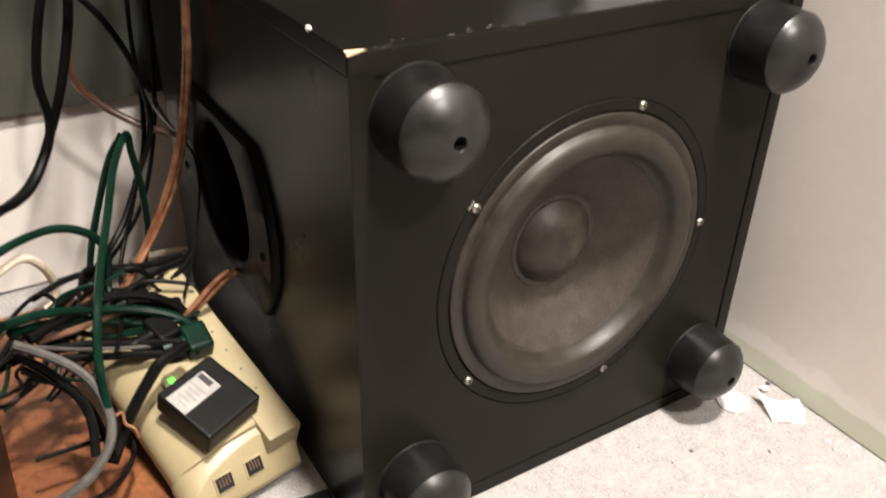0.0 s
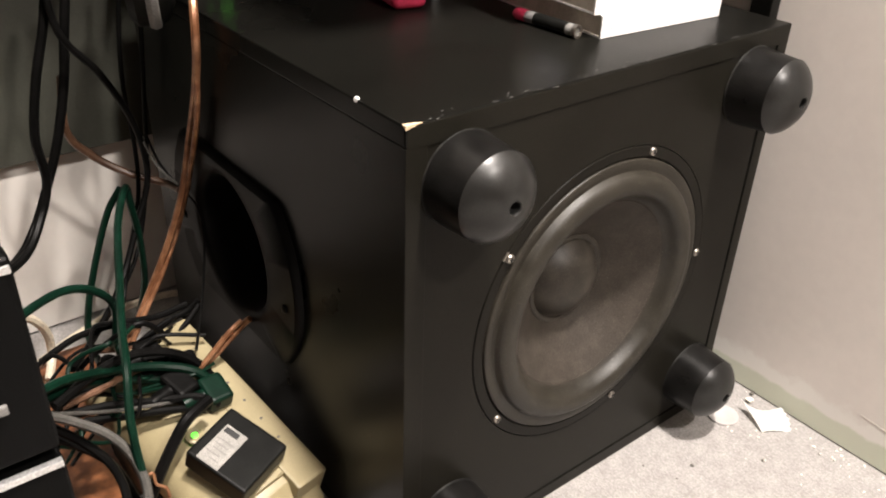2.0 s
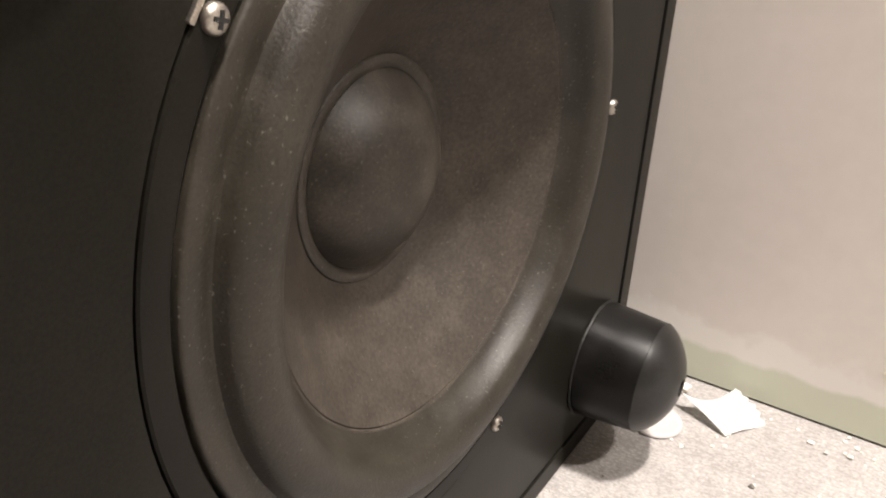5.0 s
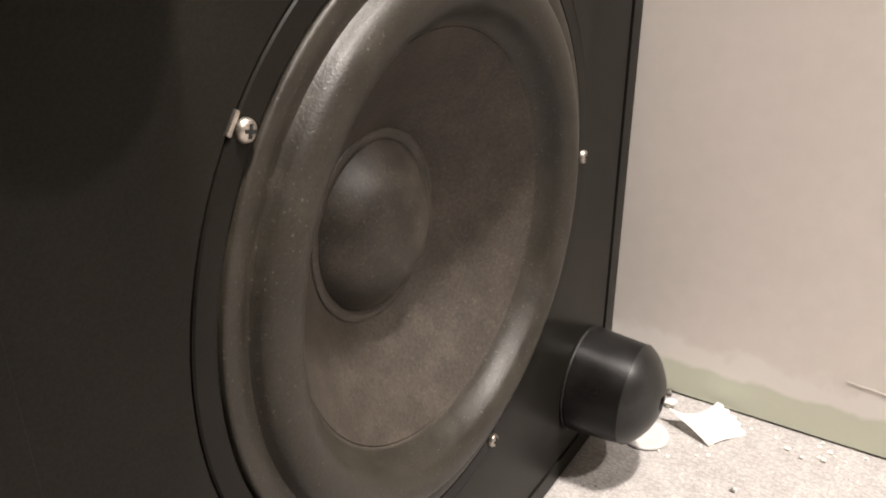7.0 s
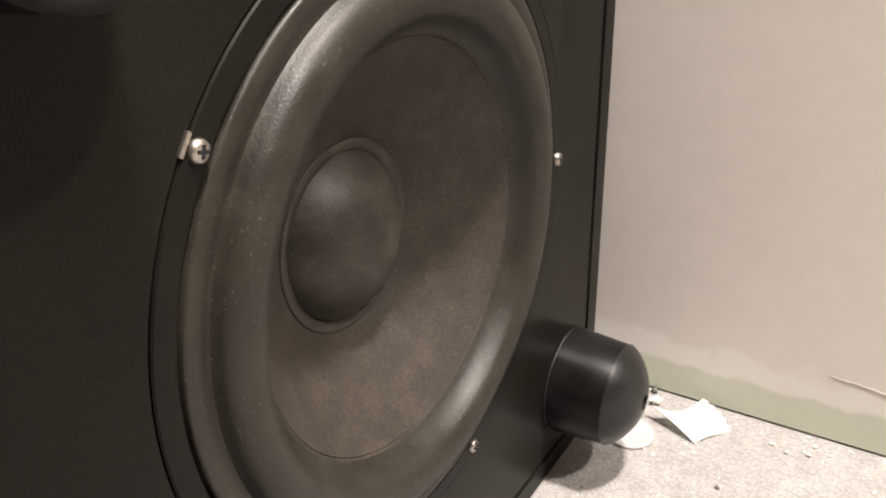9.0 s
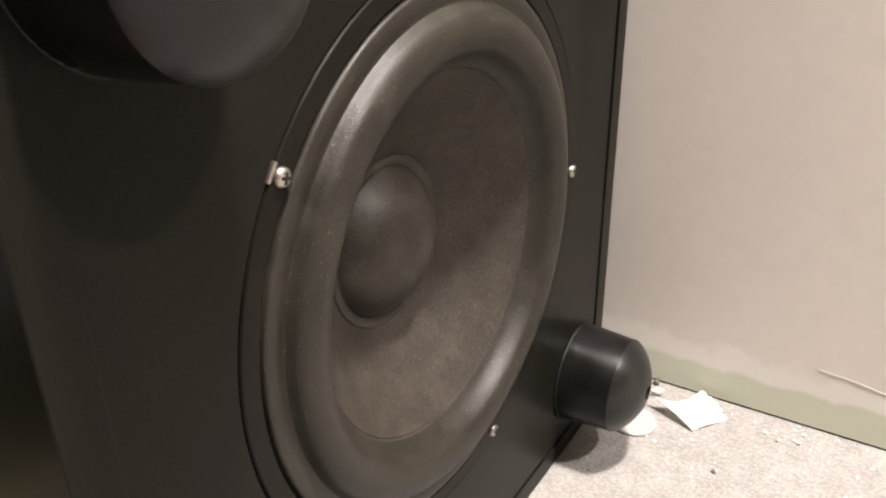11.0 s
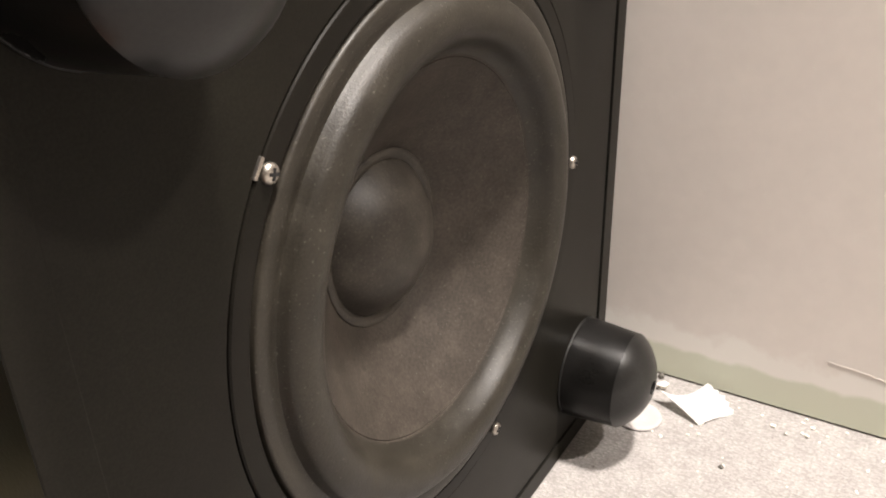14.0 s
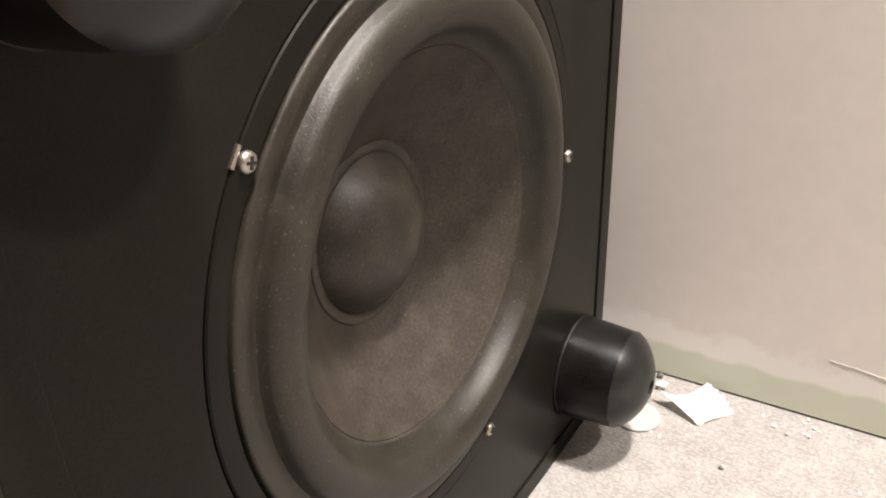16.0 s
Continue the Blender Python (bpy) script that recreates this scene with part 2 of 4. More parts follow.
def thing(name, label, category, group="", kind="", m=None):
    e = new(name)
    e.empty_display_size = 0.02
    if m is not None:
        e.matrix_world = m
    return tagged(e, label, category, group, kind)


def block(bm, x0, x1, y0, y1, z0, z1, bevel=0.0, seg=2):
    r = bmesh.ops.create_cube(bm, size=1.0, matrix=Matrix.LocRotScale(((x0 + x1) / 2, (y0 + y1) / 2, (z0 + z1) / 2), None, (x1 - x0, y1 - y0, z1 - z0)))
    if bevel:
        es = list({e for v in r["verts"] for e in v.link_edges})
        bmesh.ops.bevel(bm, geom=es, offset=bevel, segments=seg, affect="EDGES", profile=0.6)
    return bm


def box(x0, x1, y0, y1, z0, z1, bevel=0.0, seg=2):
    return block(bmesh.new(), x0, x1, y0, y1, z0, z1, bevel, seg)


def lathe(profile, n=64, close=False):
    """A ring of revolution round the y axis from (radius, y) pairs."""
    bm = bmesh.new()
    rings = []
    for r, y in profile:
        if r < 1e-6:
            rings.append([bm.verts.new((0, y, 0))])
        else:
            rings.append([bm.verts.new((r * math.cos(2 * math.pi * k / n), y, r * math.sin(2 * math.pi * k / n))) for k in range(n)])
    pairs = list(zip(rings, rings[1:])) + ([(rings[-1], rings[0])] if close else [])
    for a, b in pairs:
        for k in range(n):
            j = (k + 1) % n
            if len(a) == 1 and len(b) == 1:
                continue
            f = [a[0], b[j], b[k]] if len(a) == 1 else [a[k], a[j], b[0]] if len(b) == 1 else [a[k], a[j], b[j], b[k]]
            bm.faces.new(f)
    bmesh.ops.recalc_face_normals(bm, faces=bm.faces)
    return bm


def holed_plate(half_w, z0, z1, cz, r, depth, bevel=0.0008):
    """A board in the xz plane, front at y = 0, with a round hole at (0, cz)."""
    bm = bmesh.new()
    cs = [(half_w, z1), (-half_w, z1), (-half_w, z0), (half_w, z0)]
    angles = sorted({round(2 * math.pi * k / 96, 6) for k in range(96)} | {round(math.atan2(z - cz, x) % (2 * math.pi), 6) for x, z in cs})
    loops = []
    for y in (0.0, depth):
        inner, outer = [], []
        for a in angles:
            c, s = math.cos(a), math.sin(a)
            reach = min(half_w / abs(c) if abs(c) > 1e-9 else 9, ((z1 - cz) / s if s > 1e-9 else (z0 - cz) / s if s < -1e-9 else 9))
            inner.append(bm.verts.new((r * c, y, cz + r * s)))
            outer.append(bm.verts.new((reach * c, y, cz + reach * s)))
        loops.append((inner, outer))
    n = len(angles)
    for k in range(n):
        j = (k + 1) % n
        (fi, fo), (bi, bo) = loops
        bm.faces.new((fi[k], fi[j], fo[j], fo[k]))
        bm.faces.new((bi[j], bi[k], bo[k], bo[j]))
        bm.faces.new((fi[j], fi[k], bi[k], bi[j]))
        bm.faces.new((fo[k], fo[j], bo[j], bo[k]))
    bmesh.ops.recalc_face_normals(bm, faces=bm.faces)
    return bm


def tube_mesh(points, radius, sides=8, step=10):
    """A round cable through points, on a smooth curve."""
    ps = [Vector(p) for p in points]
    ext = [2 * ps[0] - ps[1]] + ps + [2 * ps[-1] - ps[-2]]
    line = []
    for i in range(1, len(ext) - 2):
        a, b, c, d = ext[i - 1:i + 3]
        for k in range(step):
            t = k / step
            line.append(0.5 * ((2 * b) + (c - a) * t + (2 * a - 5 * b + 4 * c - d) * t * t + (3 * b - a - 3 * c + d) * t ** 3))
    line.append(ps[-1])
    bm = bmesh.new()
    rings, side = [], None
    for i, p in enumerate(line):
        d = (line[min(i + 1, len(line) - 1)] - line[max(i - 1, 0)]).normalized()
        side = d.orthogonal() if side is None else (side - d * side.dot(d))
        side.normalize()
        up = d.cross(side)
        rings.append([bm.verts.new(p + radius * (side * math.cos(2 * math.pi * k / sides) + up * math.sin(2 * math.pi * k / sides))) for k in range(sides)])
    for a, b in zip(rings, rings[1:]):
        for k in range(sides):
            bm.faces.new((a[k], a[(k + 1) % sides], b[(k + 1) % sides], b[k]))
    bm.faces.new(rings[0][::-1])
    bm.faces.new(rings[-1])
    return bm


def join_bm(*bms):
    out = bmesh.new()
    for b in bms:
        me = bpy.data.meshes.new("tmp")
        b.to_mesh(me)
        b.free()
        out.from_mesh(me)
        bpy.data.meshes.remove(me)
    return out


def moved(bm, m):
    bmesh.ops.transform(bm, matrix=m, verts=bm.verts)
    return bm


# ---------------------------------------------------------------- the room
WALL_X, BACK_Y, LEFT_X, FRONT_Y, TOP = 0.2395, 0.50, -2.6, -2.6, 2.4
tagged(part("floor", box(LEFT_X - 0.1, WALL_X + 0.1, FRONT_Y - 0.1, BACK_Y + 0.1, -0.05, 0.0), M_CARPET), "pale grey loop pile carpet strewn with plaster crumbs", "floor", kind="structure")
EAST = tagged(part("wall_east", box(WALL_X, WALL_X + 0.1, FRONT_Y, BACK_Y, 0.0016, TOP), M_WALL), "beige painted wall with bare green strip along its foot", "wall", kind="structure")
tagged(part("wall_north", box(LEFT_X, WALL_X + 0.1, BACK_Y, BACK_Y + 0.1, 0.0035, TOP), M_BACK), "plain beige painted wall behind the cables", "wall", kind="structure")
# west and south walls are unseen; their darkness only reduces the fill
tagged(part("wall_west", box(LEFT_X - 0.1, LEFT_X, FRONT_Y, BACK_Y, 0.0016, TOP), M_FAR), "unseen far wall, coloured dark to cut bounced light", "wall", kind="structure")
tagged(part("wall_south", box(LEFT_X, WALL_X + 0.1, FRONT_Y - 0.1, FRONT_Y, 0.0035, TOP), M_FAR), "unseen far wall, coloured dark to cut bounced light", "wall", kind="structure")
tagged(part("ceiling", box(LEFT_X - 0.1, WALL_X + 0.1, FRONT_Y - 0.1, BACK_Y + 0.1, TOP, TOP + 0.1), M_CEIL), "white painted ceiling", "ceiling", kind="structure")

# lifted flakes of paint over the filler
for fy, fz, n_, seed in ((-0.130, 0.0468, 17, 3),):
    rnd = random.Random(seed)
    bm = bmesh.new()
    low, high = [], []
    for k in range(n_ + 1):
        y, z = fy - 0.0026 * k, fz - 0.0003 * k + rnd.uniform(-0.0007, 0.0007)
        lift = 0.0 if k in (0, n_) else rnd.uniform(0.0001, 0.0003)
        low.append(bm.verts.new((WALL_X - lift - 0.0002, y, z)))
        high.append(bm.verts.new((WALL_X - 0.0001, y, z + rnd.uniform(0.0002, 0.0004))))
    for k in range(n_):
        bm.faces.new((low[k], low[k + 1], high[k + 1], high[k]))
    bmesh.ops.solidify(bm, geom=bm.faces[:], thickness=0.0002)
    part("paint_flake", bm, M_WALL, EAST)

# the desk over the corner; its top is unseen and shaped to place the shade
shelf = thing("desk_overhead", "dark desk over the corner on a black post, its unseen top shaped to cast shade", "desk", kind="structure")
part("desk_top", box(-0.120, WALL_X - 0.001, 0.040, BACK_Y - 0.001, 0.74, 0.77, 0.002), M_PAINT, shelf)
# added unseen slab, set back so lamplight reaches the wall behind the cables
part("shade_slab_left", box(LEFT_X + 0.4, -0.1205, 0.270, BACK_Y - 0.001, 0.74, 0.77, 0.002), M_PAINT, shelf)
# thin grey sheet lying on the right wall behind the post
part("side_panel", box(0.2322, 0.2388, 0.066, 0.224, 0.388, 0.739, 0.001), M_GREYPANEL, shelf, "grey sheet against the right wall")
# thin dark sheet over the back wall, from z 0.20 up
part("back_sheet", box(LEFT_X + 0.4, 0.20, 0.4925, 0.4985, 0.200, 0.739, 0.001), M_BACKDARK, shelf, "dark grey-green sheet over the upper back wall")
part("desk_post", box(0.2255, 0.2385, 0.044, 0.064, 0.0, 0.74, 0.001), M_PAINT, shelf, "black upright post")

# ---------------------------------------------------------------- the subwoofer
CX, CZ, DR = -0.0016, 0.199, 0.985
HW, H, DEEP, T = 0.187, 0.386, 0.42, 0.0140
sub = thing("subwoofer", "black subwoofer lying on its side, feet and driver facing out", "subwoofer")

for panel, (x0, x1, y0, y1, z0, z1) in {
    "top_panel": (-HW, HW, 0, DEEP, H - T, H),
    "bottom_panel": (-HW, HW, 0, DEEP, 0.0, T),
    "side_panel": (HW - T, HW, 0, DEEP, T, H - T),
    "back_panel": (-HW + T, HW - T, DEEP - T, DEEP, T, H - T),
}.items():
    part(panel, box(x0, x1, y0, y1, z0, z1, 0.0016), M_PAINT, sub)
PORT_Y, PORT_Z, PORT_R = 0.245, 0.194, 0.062
side = holed_plate(DEEP / 2, T, H - T, PORT_Z, PORT_R, T)
moved(side, Matrix.Translation((-HW, DEEP / 2, 0)) @ Matrix.Rotation(radians(-90), 4, "Z"))
hole_shift = PORT_Y - DEEP / 2
for v in side.verts:
    r = math.hypot(v.co.y - DEEP / 2, v.co.z - PORT_Z)
    if r < PORT_R + 0.001:
        v.co.y += hole_shift
part("port_panel", side, M_PAINT, sub)
part("front_stile", box(-HW + 0.0002, -HW + T + 0.0015, -0.0002, 0.0012, T, H - T, 0.0004), M_BAFFLE, sub)
part("front_rail", box(-HW + 0.001, HW - 0.001, -0.0002, 0.0012, H - T - 0.0012, H - 0.0012, 0.0004), M_BAFFLE, sub)
part("front_sill", box(-HW + 0.001, HW - 0.001, -0.0002, 0.0012, 0.0008, T - 0.0004, 0.0004), M_BAFFLE, sub)
part("front_jamb", box(HW - T + 0.0006, HW - 0.001, -0.0002, 0.0012, T, H - T, 0.0004), M_BAFFLE, sub)

G = 0.0013
baffle = holed_plate(HW - T - G, T + G, H - T - 0.0002, CZ, 0.1283 * DR, 0.016)
for v in baffle.verts:
    if math.hypot(v.co.x, v.co.z - CZ) < 0.1283 * DR + 0.0005:
        v.co.x += CX
moved(baffle, Matrix.Translation((0, 0.0006, 0)))
part("baffle", baffle, M_BAFFLE, sub, "satin black baffle board let into the cabinet")

C = Matrix.Translation((CX, 0, CZ)) @ Matrix.Diagonal((DR, 1, DR, 1))


def on_axis(bm):
    return moved(bm, C)


part("driver_frame", on_axis(lathe([(0.1275, 0.010), (0.1275, 0.0006), (0.1269, 0.0000), (0.1194, 0.0000), (0.1188, 0.0005), (0.1186, 0.006), (0.1186, 0.010)], 128, True)), M_FRAME, sub, "black pressed steel driver frame", True)
roll = [(0.1176, 0.006), (0.1176, 0.0000), (0.1171, -0.0007), (0.1163, -0.0010), (0.1112, -0.0008), (0.1094, -0.0003), (0.1082, -0.0005)]
for k in range(1, 14):
    a = math.pi * k / 16
    roll.append((0.0976 + 0.0098 * math.cos(a), -0.0002 - 0.0077 * math.sin(a) ** (0.85 if k < 8 else 1.0)))
roll += [(0.0881, -0.0018), (0.0868, 0.0006), (0.0853, 0.0026), (0.0838, 0.0041), (0.0826, 0.0051)]
part("surround", on_axis(lathe(roll, 128)), M_RUBBER, sub, "dusty dark rubber half-roll surround", True)
part("cone", on_axis(lathe([(0.0840, 0.0046), (0.0824, 0.0052), (0.0818, 0.0059), (0.0813, 0.0057), (0.0802, 0.0065), (0.0700, 0.0138), (0.0560, 0.0236), (0.0440, 0.0322), (0.0378, 0.0366), (0.0300, 0.0430)], 128)), M_CONE, sub, "dark grey paper pulp cone", True)
cap = [(0.0352, 0.0385), (0.0352, 0.0350)]
for k in range(1, 17):
    rho = math.cos(math.pi / 2 * k / 16) if k < 16 else 0.0
    cap.append((0.0352 * rho, 0.0350 - 0.0165 * (1 - rho ** 3.0)))
part("dust_cap", on_axis(lathe(cap, 96)), M_CAP, sub, "domed paper dust cap", True)
part("glue_ring", on_axis(lathe([(0.0406, 0.0352), (0.0400, 0.0342), (0.0388, 0.0338), (0.0370, 0.0342), (0.0354, 0.0350)], 96)), M_CAP, sub, "dark bead of glue round the dust cap", True)

# five screws round the frame, the first pointing to the wall
R_SCREW = 0.1216


def screw_head(r):
    return lathe([(r, 0.002), (r, -0.0006), (r * 0.94, -0.0013), (r * 0.78, -0.0019), (r * 0.5, -0.0022), (r * 0.2, -0.0023), (0, -0.0023)], 20)


for k in range(5):
    a = radians(72 * k)
    s = part("screw", moved(screw_head(0.0034), Matrix.Translation((CX + R_SCREW * math.cos(a), 0, CZ + R_SCREW * math.sin(a)))), M_CHROME, sub, "bright pan-head screw" if k == 0 else "", True)
    slot = bmesh.new()
    block(slot, -0.0019, 0.0019, -0.0025, -0.0016, -0.0005, 0.0005)
    block(slot, -0.0005, 0.0005, -0.00252, -0.0016, -0.0019, 0.0019)
    part("cross_slot", moved(slot, Matrix.Translation((CX + R_SCREW * math.cos(a), 0, CZ + R_SCREW * math.sin(a))) @ Matrix.Rotation(radians(25 + 40 * k), 4, "Y")), M_HOLE, s)
# a bright nick in the rim beside the screw nearest the port side
a = radians(144)
nick = box(-0.0008, 0.0008, -0.0006, 0.0010, -0.0036, 0.0036, 0.0004)
part("rim_nick", moved(nick, Matrix.Translation((CX + 0.1262 * math.cos(a), 0, CZ + 0.1262 * math.sin(a))) @ Matrix.Rotation(-a, 4, "Y")), M_CHROME, sub, "bare metal nick in the rim")

# four feet
BODY = [(0.0, 0.0012), (0.0262, 0.0012), (0.0308, 0.0006), (0.0312, -0.0008), (0.0311, -0.0024), (0.0291, -0.0310), (0.0289, -0.0317), (0.0280, -0.0318)]
RIM = [(0.0308, 0.0008), (0.0315, 0.0002), (0.0316, -0.0004), (0.0314, -0.0009), (0.0309, -0.0011)]
TIP = [(0.0282, -0.0316), (0.0292, -0.0317), (0.0293, -0.0321), (0.0288, -0.0330), (0.0264, -0.0364), (0.0228, -0.0398), (0.0182, -0.0429), (0.0135, -0.0452), (0.0088, -0.0467), (0.0048, -0.0473), (0.0042, -0.0468), (0.0040, -0.0380), (0, -0.0380)]
for fx, fz in ((-0.1445, 0.343), (0.1445, 0.3435), (0.1455, 0.0558), (-0.1445, 0.0550)):
    m = Matrix.Translation((fx, 0, fz))
    f = part("foot", moved(lathe(BODY, 64), m), M_FOOT, sub, "tapered black plastic foot", True)
    part("base_rim", moved(lathe(RIM, 64, True), m), M_RIM, f, "pale grey edge", True)
    part("foot_tip", moved(lathe(TIP, 64), m), M_TIP, f, "", True)
    part("bolt_hole", moved(lathe([(0.0040, -0.0440), (0.0040, -0.0400), (0, -0.0395)], 20), m), M_HOLE, f)

# the port: a flange cut flat above and below, with a flared tube
fl = bmesh.new()
outline, cut, RF = [], 0.077, 0.1145
for k in range(120):
    a = 2 * math.pi * k / 120
    outline.append((RF * math.cos(a), max(-cut, min(cut, RF * math.sin(a)))))
rows_ = []
for inset, out in ((0.0, 0.0005), (0.001, 0.005), (0.0035, 0.0072)):
    rows_.append([fl.verts.new((-HW - out, PORT_Y + y * (1 - inset / RF), PORT_Z + z * (1 - inset / cut))) for y, z in outline])
for rr, out in ((0.070, 0.0072), (0.066, 0.0066), (0.0625, 0.0040), (0.0610, 0.000), (0.0605, -0.010), (0.0600, -0.150)):
    rows_.append([fl.verts.new((-HW - out, PORT_Y + rr * math.cos(2 * math.pi * k / 120), PORT_Z + rr * math.sin(2 * math.pi * k / 120))) for k in range(120)])
for r0, r1 in zip(rows_, rows_[1:]):
    for k in range(120):
        j = (k + 1) % 120
        fl.faces.new((r0[k], r0[j], r1[j], r1[k]))
bmesh.ops.recalc_face_normals(fl, faces=fl.faces)
port = part("port_flange", fl, M_PORT, sub, "glossy black bass port flange and tube", True)
part("port_end", moved(lathe([(0.0598, 0), (0, 0)], 48), Matrix.Translation((-HW + 0.148, PORT_Y, PORT_Z)) @ Matrix.Rotation(radians(90), 4, "Z")), M_HOLE, port)
for py_, pz_ in ((0.150, 0.182), (0.340, 0.182)):
    part("flange_screw", moved(screw_head(0.0036), Matrix.Translation((-HW - 0.0074, py_, pz_)) @ Matrix.Rotation(radians(-90), 4, "Z")), M_BLACKPL, port, "", True)


chip = bmesh.new()
for p in ((-0.1874, -0.0006, 0.3836), (-0.1874, -0.0006, 0.3864), (-0.1752, -0.0005, 0.3863), (-0.1800, -0.0006, 0.3856), (-0.1874, 0.0034, 0.3864), (-0.1800, 0.0016, 0.3865), (-0.1874, 0.0018, 0.3855)):
    chip.verts.new(p)
bmesh.ops.convex_hull(chip, input=chip.verts)
part("corner_chip", chip, M_BARE, sub, "bare pale wood showing at the chipped corner")
part("edge_chip", moved(lathe([(0.0019, 0.001), (0.0019, -0.0005), (0.0012, -0.0009), (0, -0.0010)], 9), Matrix.Translation((-0.1866, 0.050, 0.3856)) @ Matrix.Rotation(radians(-60), 4, "Z")), M_BOOKW, sub, "small white chip in the edge")
random.seed(4)
for k in range(26):
    x = -0.17 + 0.30 * random.random() ** 1.1
    w, y = random.uniform(0.0006, 0.0028), random.choice((-0.0002, 0.0010, 0.0016, 0.004, 0.007))
    part("edge_scuff", moved(box(-w, w, -0.0004, 0.0004, -0.00015, 0.00015), Matrix.Translation((x, y + 0.0004, 0.38605 if y > 0.0009 else 0.38565)) @ Matrix.Rotation(random.uniform(-0.5, 0.5), 4, "Z")), M_SCUFF, sub)

# ---------------------------------------------------------------- the power strip and what is plugged into it
U, V = Vector((-0.1929, 0.9270, 0.3215)), Vector((-0.9790, -0.2038, 0.0))
N = V.cross(U)
N = -N if N.z < 0 else N
STRIP = Matrix(((V.x, U.x, N.x, -0.195), (V.y, U.y, N.y, 0.097), (V.z, U.z, N.z, 0.053), (0, 0, 0, 1)))


def extrude_profile(profile, y0, y1, bevel=0.0):
    """A closed (x, z) outline drawn out along y."""
    bm = bmesh.new()
    a = [bm.verts.new((x, y0, z)) for x, z in profile]
    b = [bm.verts.new((x, y1, z)) for x, z in profile]
    n = len(profile)
    caps = [bm.faces.new(a), bm.faces.new(b[::-1])]
    for k in range(n):
        bm.faces.new((a[k], b[k], b[(k + 1) % n], a[(k + 1) % n]))
    if bevel:
        es = list({e for f in caps for e in f.edges})
        bmesh.ops.bevel(bm, geom=es, offset=bevel, segments=2, affect="EDGES")
    bmesh.ops.recalc_face_normals(bm, faces=bm.faces)
    return bm


def arch(width, low, flat, high, r, n=10):
    """A strip's cross-section: upright on one side, rounded over on the other."""
    out = [(0.0, low), (0.0, high - 0.002), (0.002, high), (flat, high)]
    for k in range(1, n + 1):
        a = math.pi / 2 * k / n
        out.append((flat + (width - flat) * math.sin(a), high - r * (1 - math.cos(a))))
    out.append((width, low))
    return out


strip = thing("power_strip", "aged cream plastic power strip sloping up into a heap of cables", "power strip", m=STRIP)
part("housing", extrude_profile(arch(0.100, -0.040, 0.036, 0.0, 0.033), 0.018, 0.190, 0.0015), M_CREAM, strip, "", True)
part("back_rail", box(0.0, 0.030, -0.001, 0.192, -0.040, 0.0016, 0.002), M_CREAM, strip)
cap_ = bmesh.new()
rows2 = []
for k in range(17):
    w = k / 16
    bend = max(0.0, (w - 0.22) / 0.78)
    ztop = -0.0050 - 0.0270 * (1 - math.sqrt(max(0.0, 1 - bend * bend)))
    face = 0.0100 + 0.88 * (ztop + 0.0060)
    x = 0.004 + 0.097 * w
    rows2.append([cap_.verts.new((x, y, z)) for y, z in ((0.0205, ztop + 0.0006), (face + 0.0016, ztop + 0.0004), (face, ztop - 0.0006), (-0.0140, -0.0335), (-0.0146, -0.0345), (-0.0146, -0.0410), (0.0205, -0.0410))])
for r0, r1 in zip(rows2, rows2[1:]):
    for k in range(7):
        cap_.faces.new((r0[k], r0[(k + 1) % 7], r1[(k + 1) % 7], r1[k]))
cap_.faces.new(rows2[0][::-1])
cap_.faces.new(rows2[-1])
bmesh.ops.recalc_face_normals(cap_, faces=cap_.faces)
part("end_cap", cap_, M_CREAM, strip, "", True)
for jx in (0.0435, 0.0700):
    jm = Matrix.Translation((jx, -0.0030, -0.0208)) @ Matrix.Rotation(radians(-41), 4, "X")
    j = part("phone_jack", moved(box(-0.0082, 0.0082, -0.0010, 0.004, -0.0074, 0.0074, 0.0006), jm), M_CREAM, strip)
    part("jack_opening", moved(box(-0.0068, 0.0068, -0.0014, 0.002, -0.0060, 0.0060), jm), M_HOLE, j)
    for k in range(4):
        part("contact", moved(box(-0.0044 + 0.0026 * k, -0.0034 + 0.0026 * k, -0.0018, -0.0010, -0.0020, 0.0046), jm), M_BROWNC, j)
ring = part("lamp_surround", moved(lathe([(0.0075, 0.001), (0.0075, -0.0008), (0.0060, -0.0014), (0.0040, -0.0006), (0, -0.0006)], 24), Matrix.Translation((0.0645, 0.088, 0.0)) @ Matrix.Rotation(radians(-90), 4, "X")), M_CREAM, strip, "", True)
part("pilot_lamp", moved(lathe([(0.0029, 0.001), (0.0027, -0.0008), (0.0018, -0.0014), (0, -0.0017)], 16), Matrix.Translation((0.0645, 0.088, 0.0)) @ Matrix.Rotation(radians(-90), 4, "X")), M_LED, strip, "lit green pilot lamp", True)
for k in range(6):
    part("rivet", moved(lathe([(0.0013, 0.0005), (0.0013, -0.0004), (0, -0.0007)], 8), Matrix.Translation((0.0125, 0.046 + 0.0225 * k, 0.0016)) @ Matrix.Rotation(radians(-90), 4, "X")), M_GRIT, strip)
prop = thing("cable_box", "flat black plastic box propping up the power strip", "box")
part("case", box(-0.318, -0.222, 0.185, 0.270, 0.010, 0.040, 0.003), M_BLACKPL, prop)
part("pad", box(-0.318, -0.222, 0.190, 0.265, 0.0, 0.0102), M_BLACKPL, prop)

ADAPT = STRIP @ pose(0.055, 0.048, 0.0018, 0, 0, -13)
adapter = thing("power_adapter", "chunky black power adapter with a silver label, plugged into the strip", "power adapter", m=ADAPT)
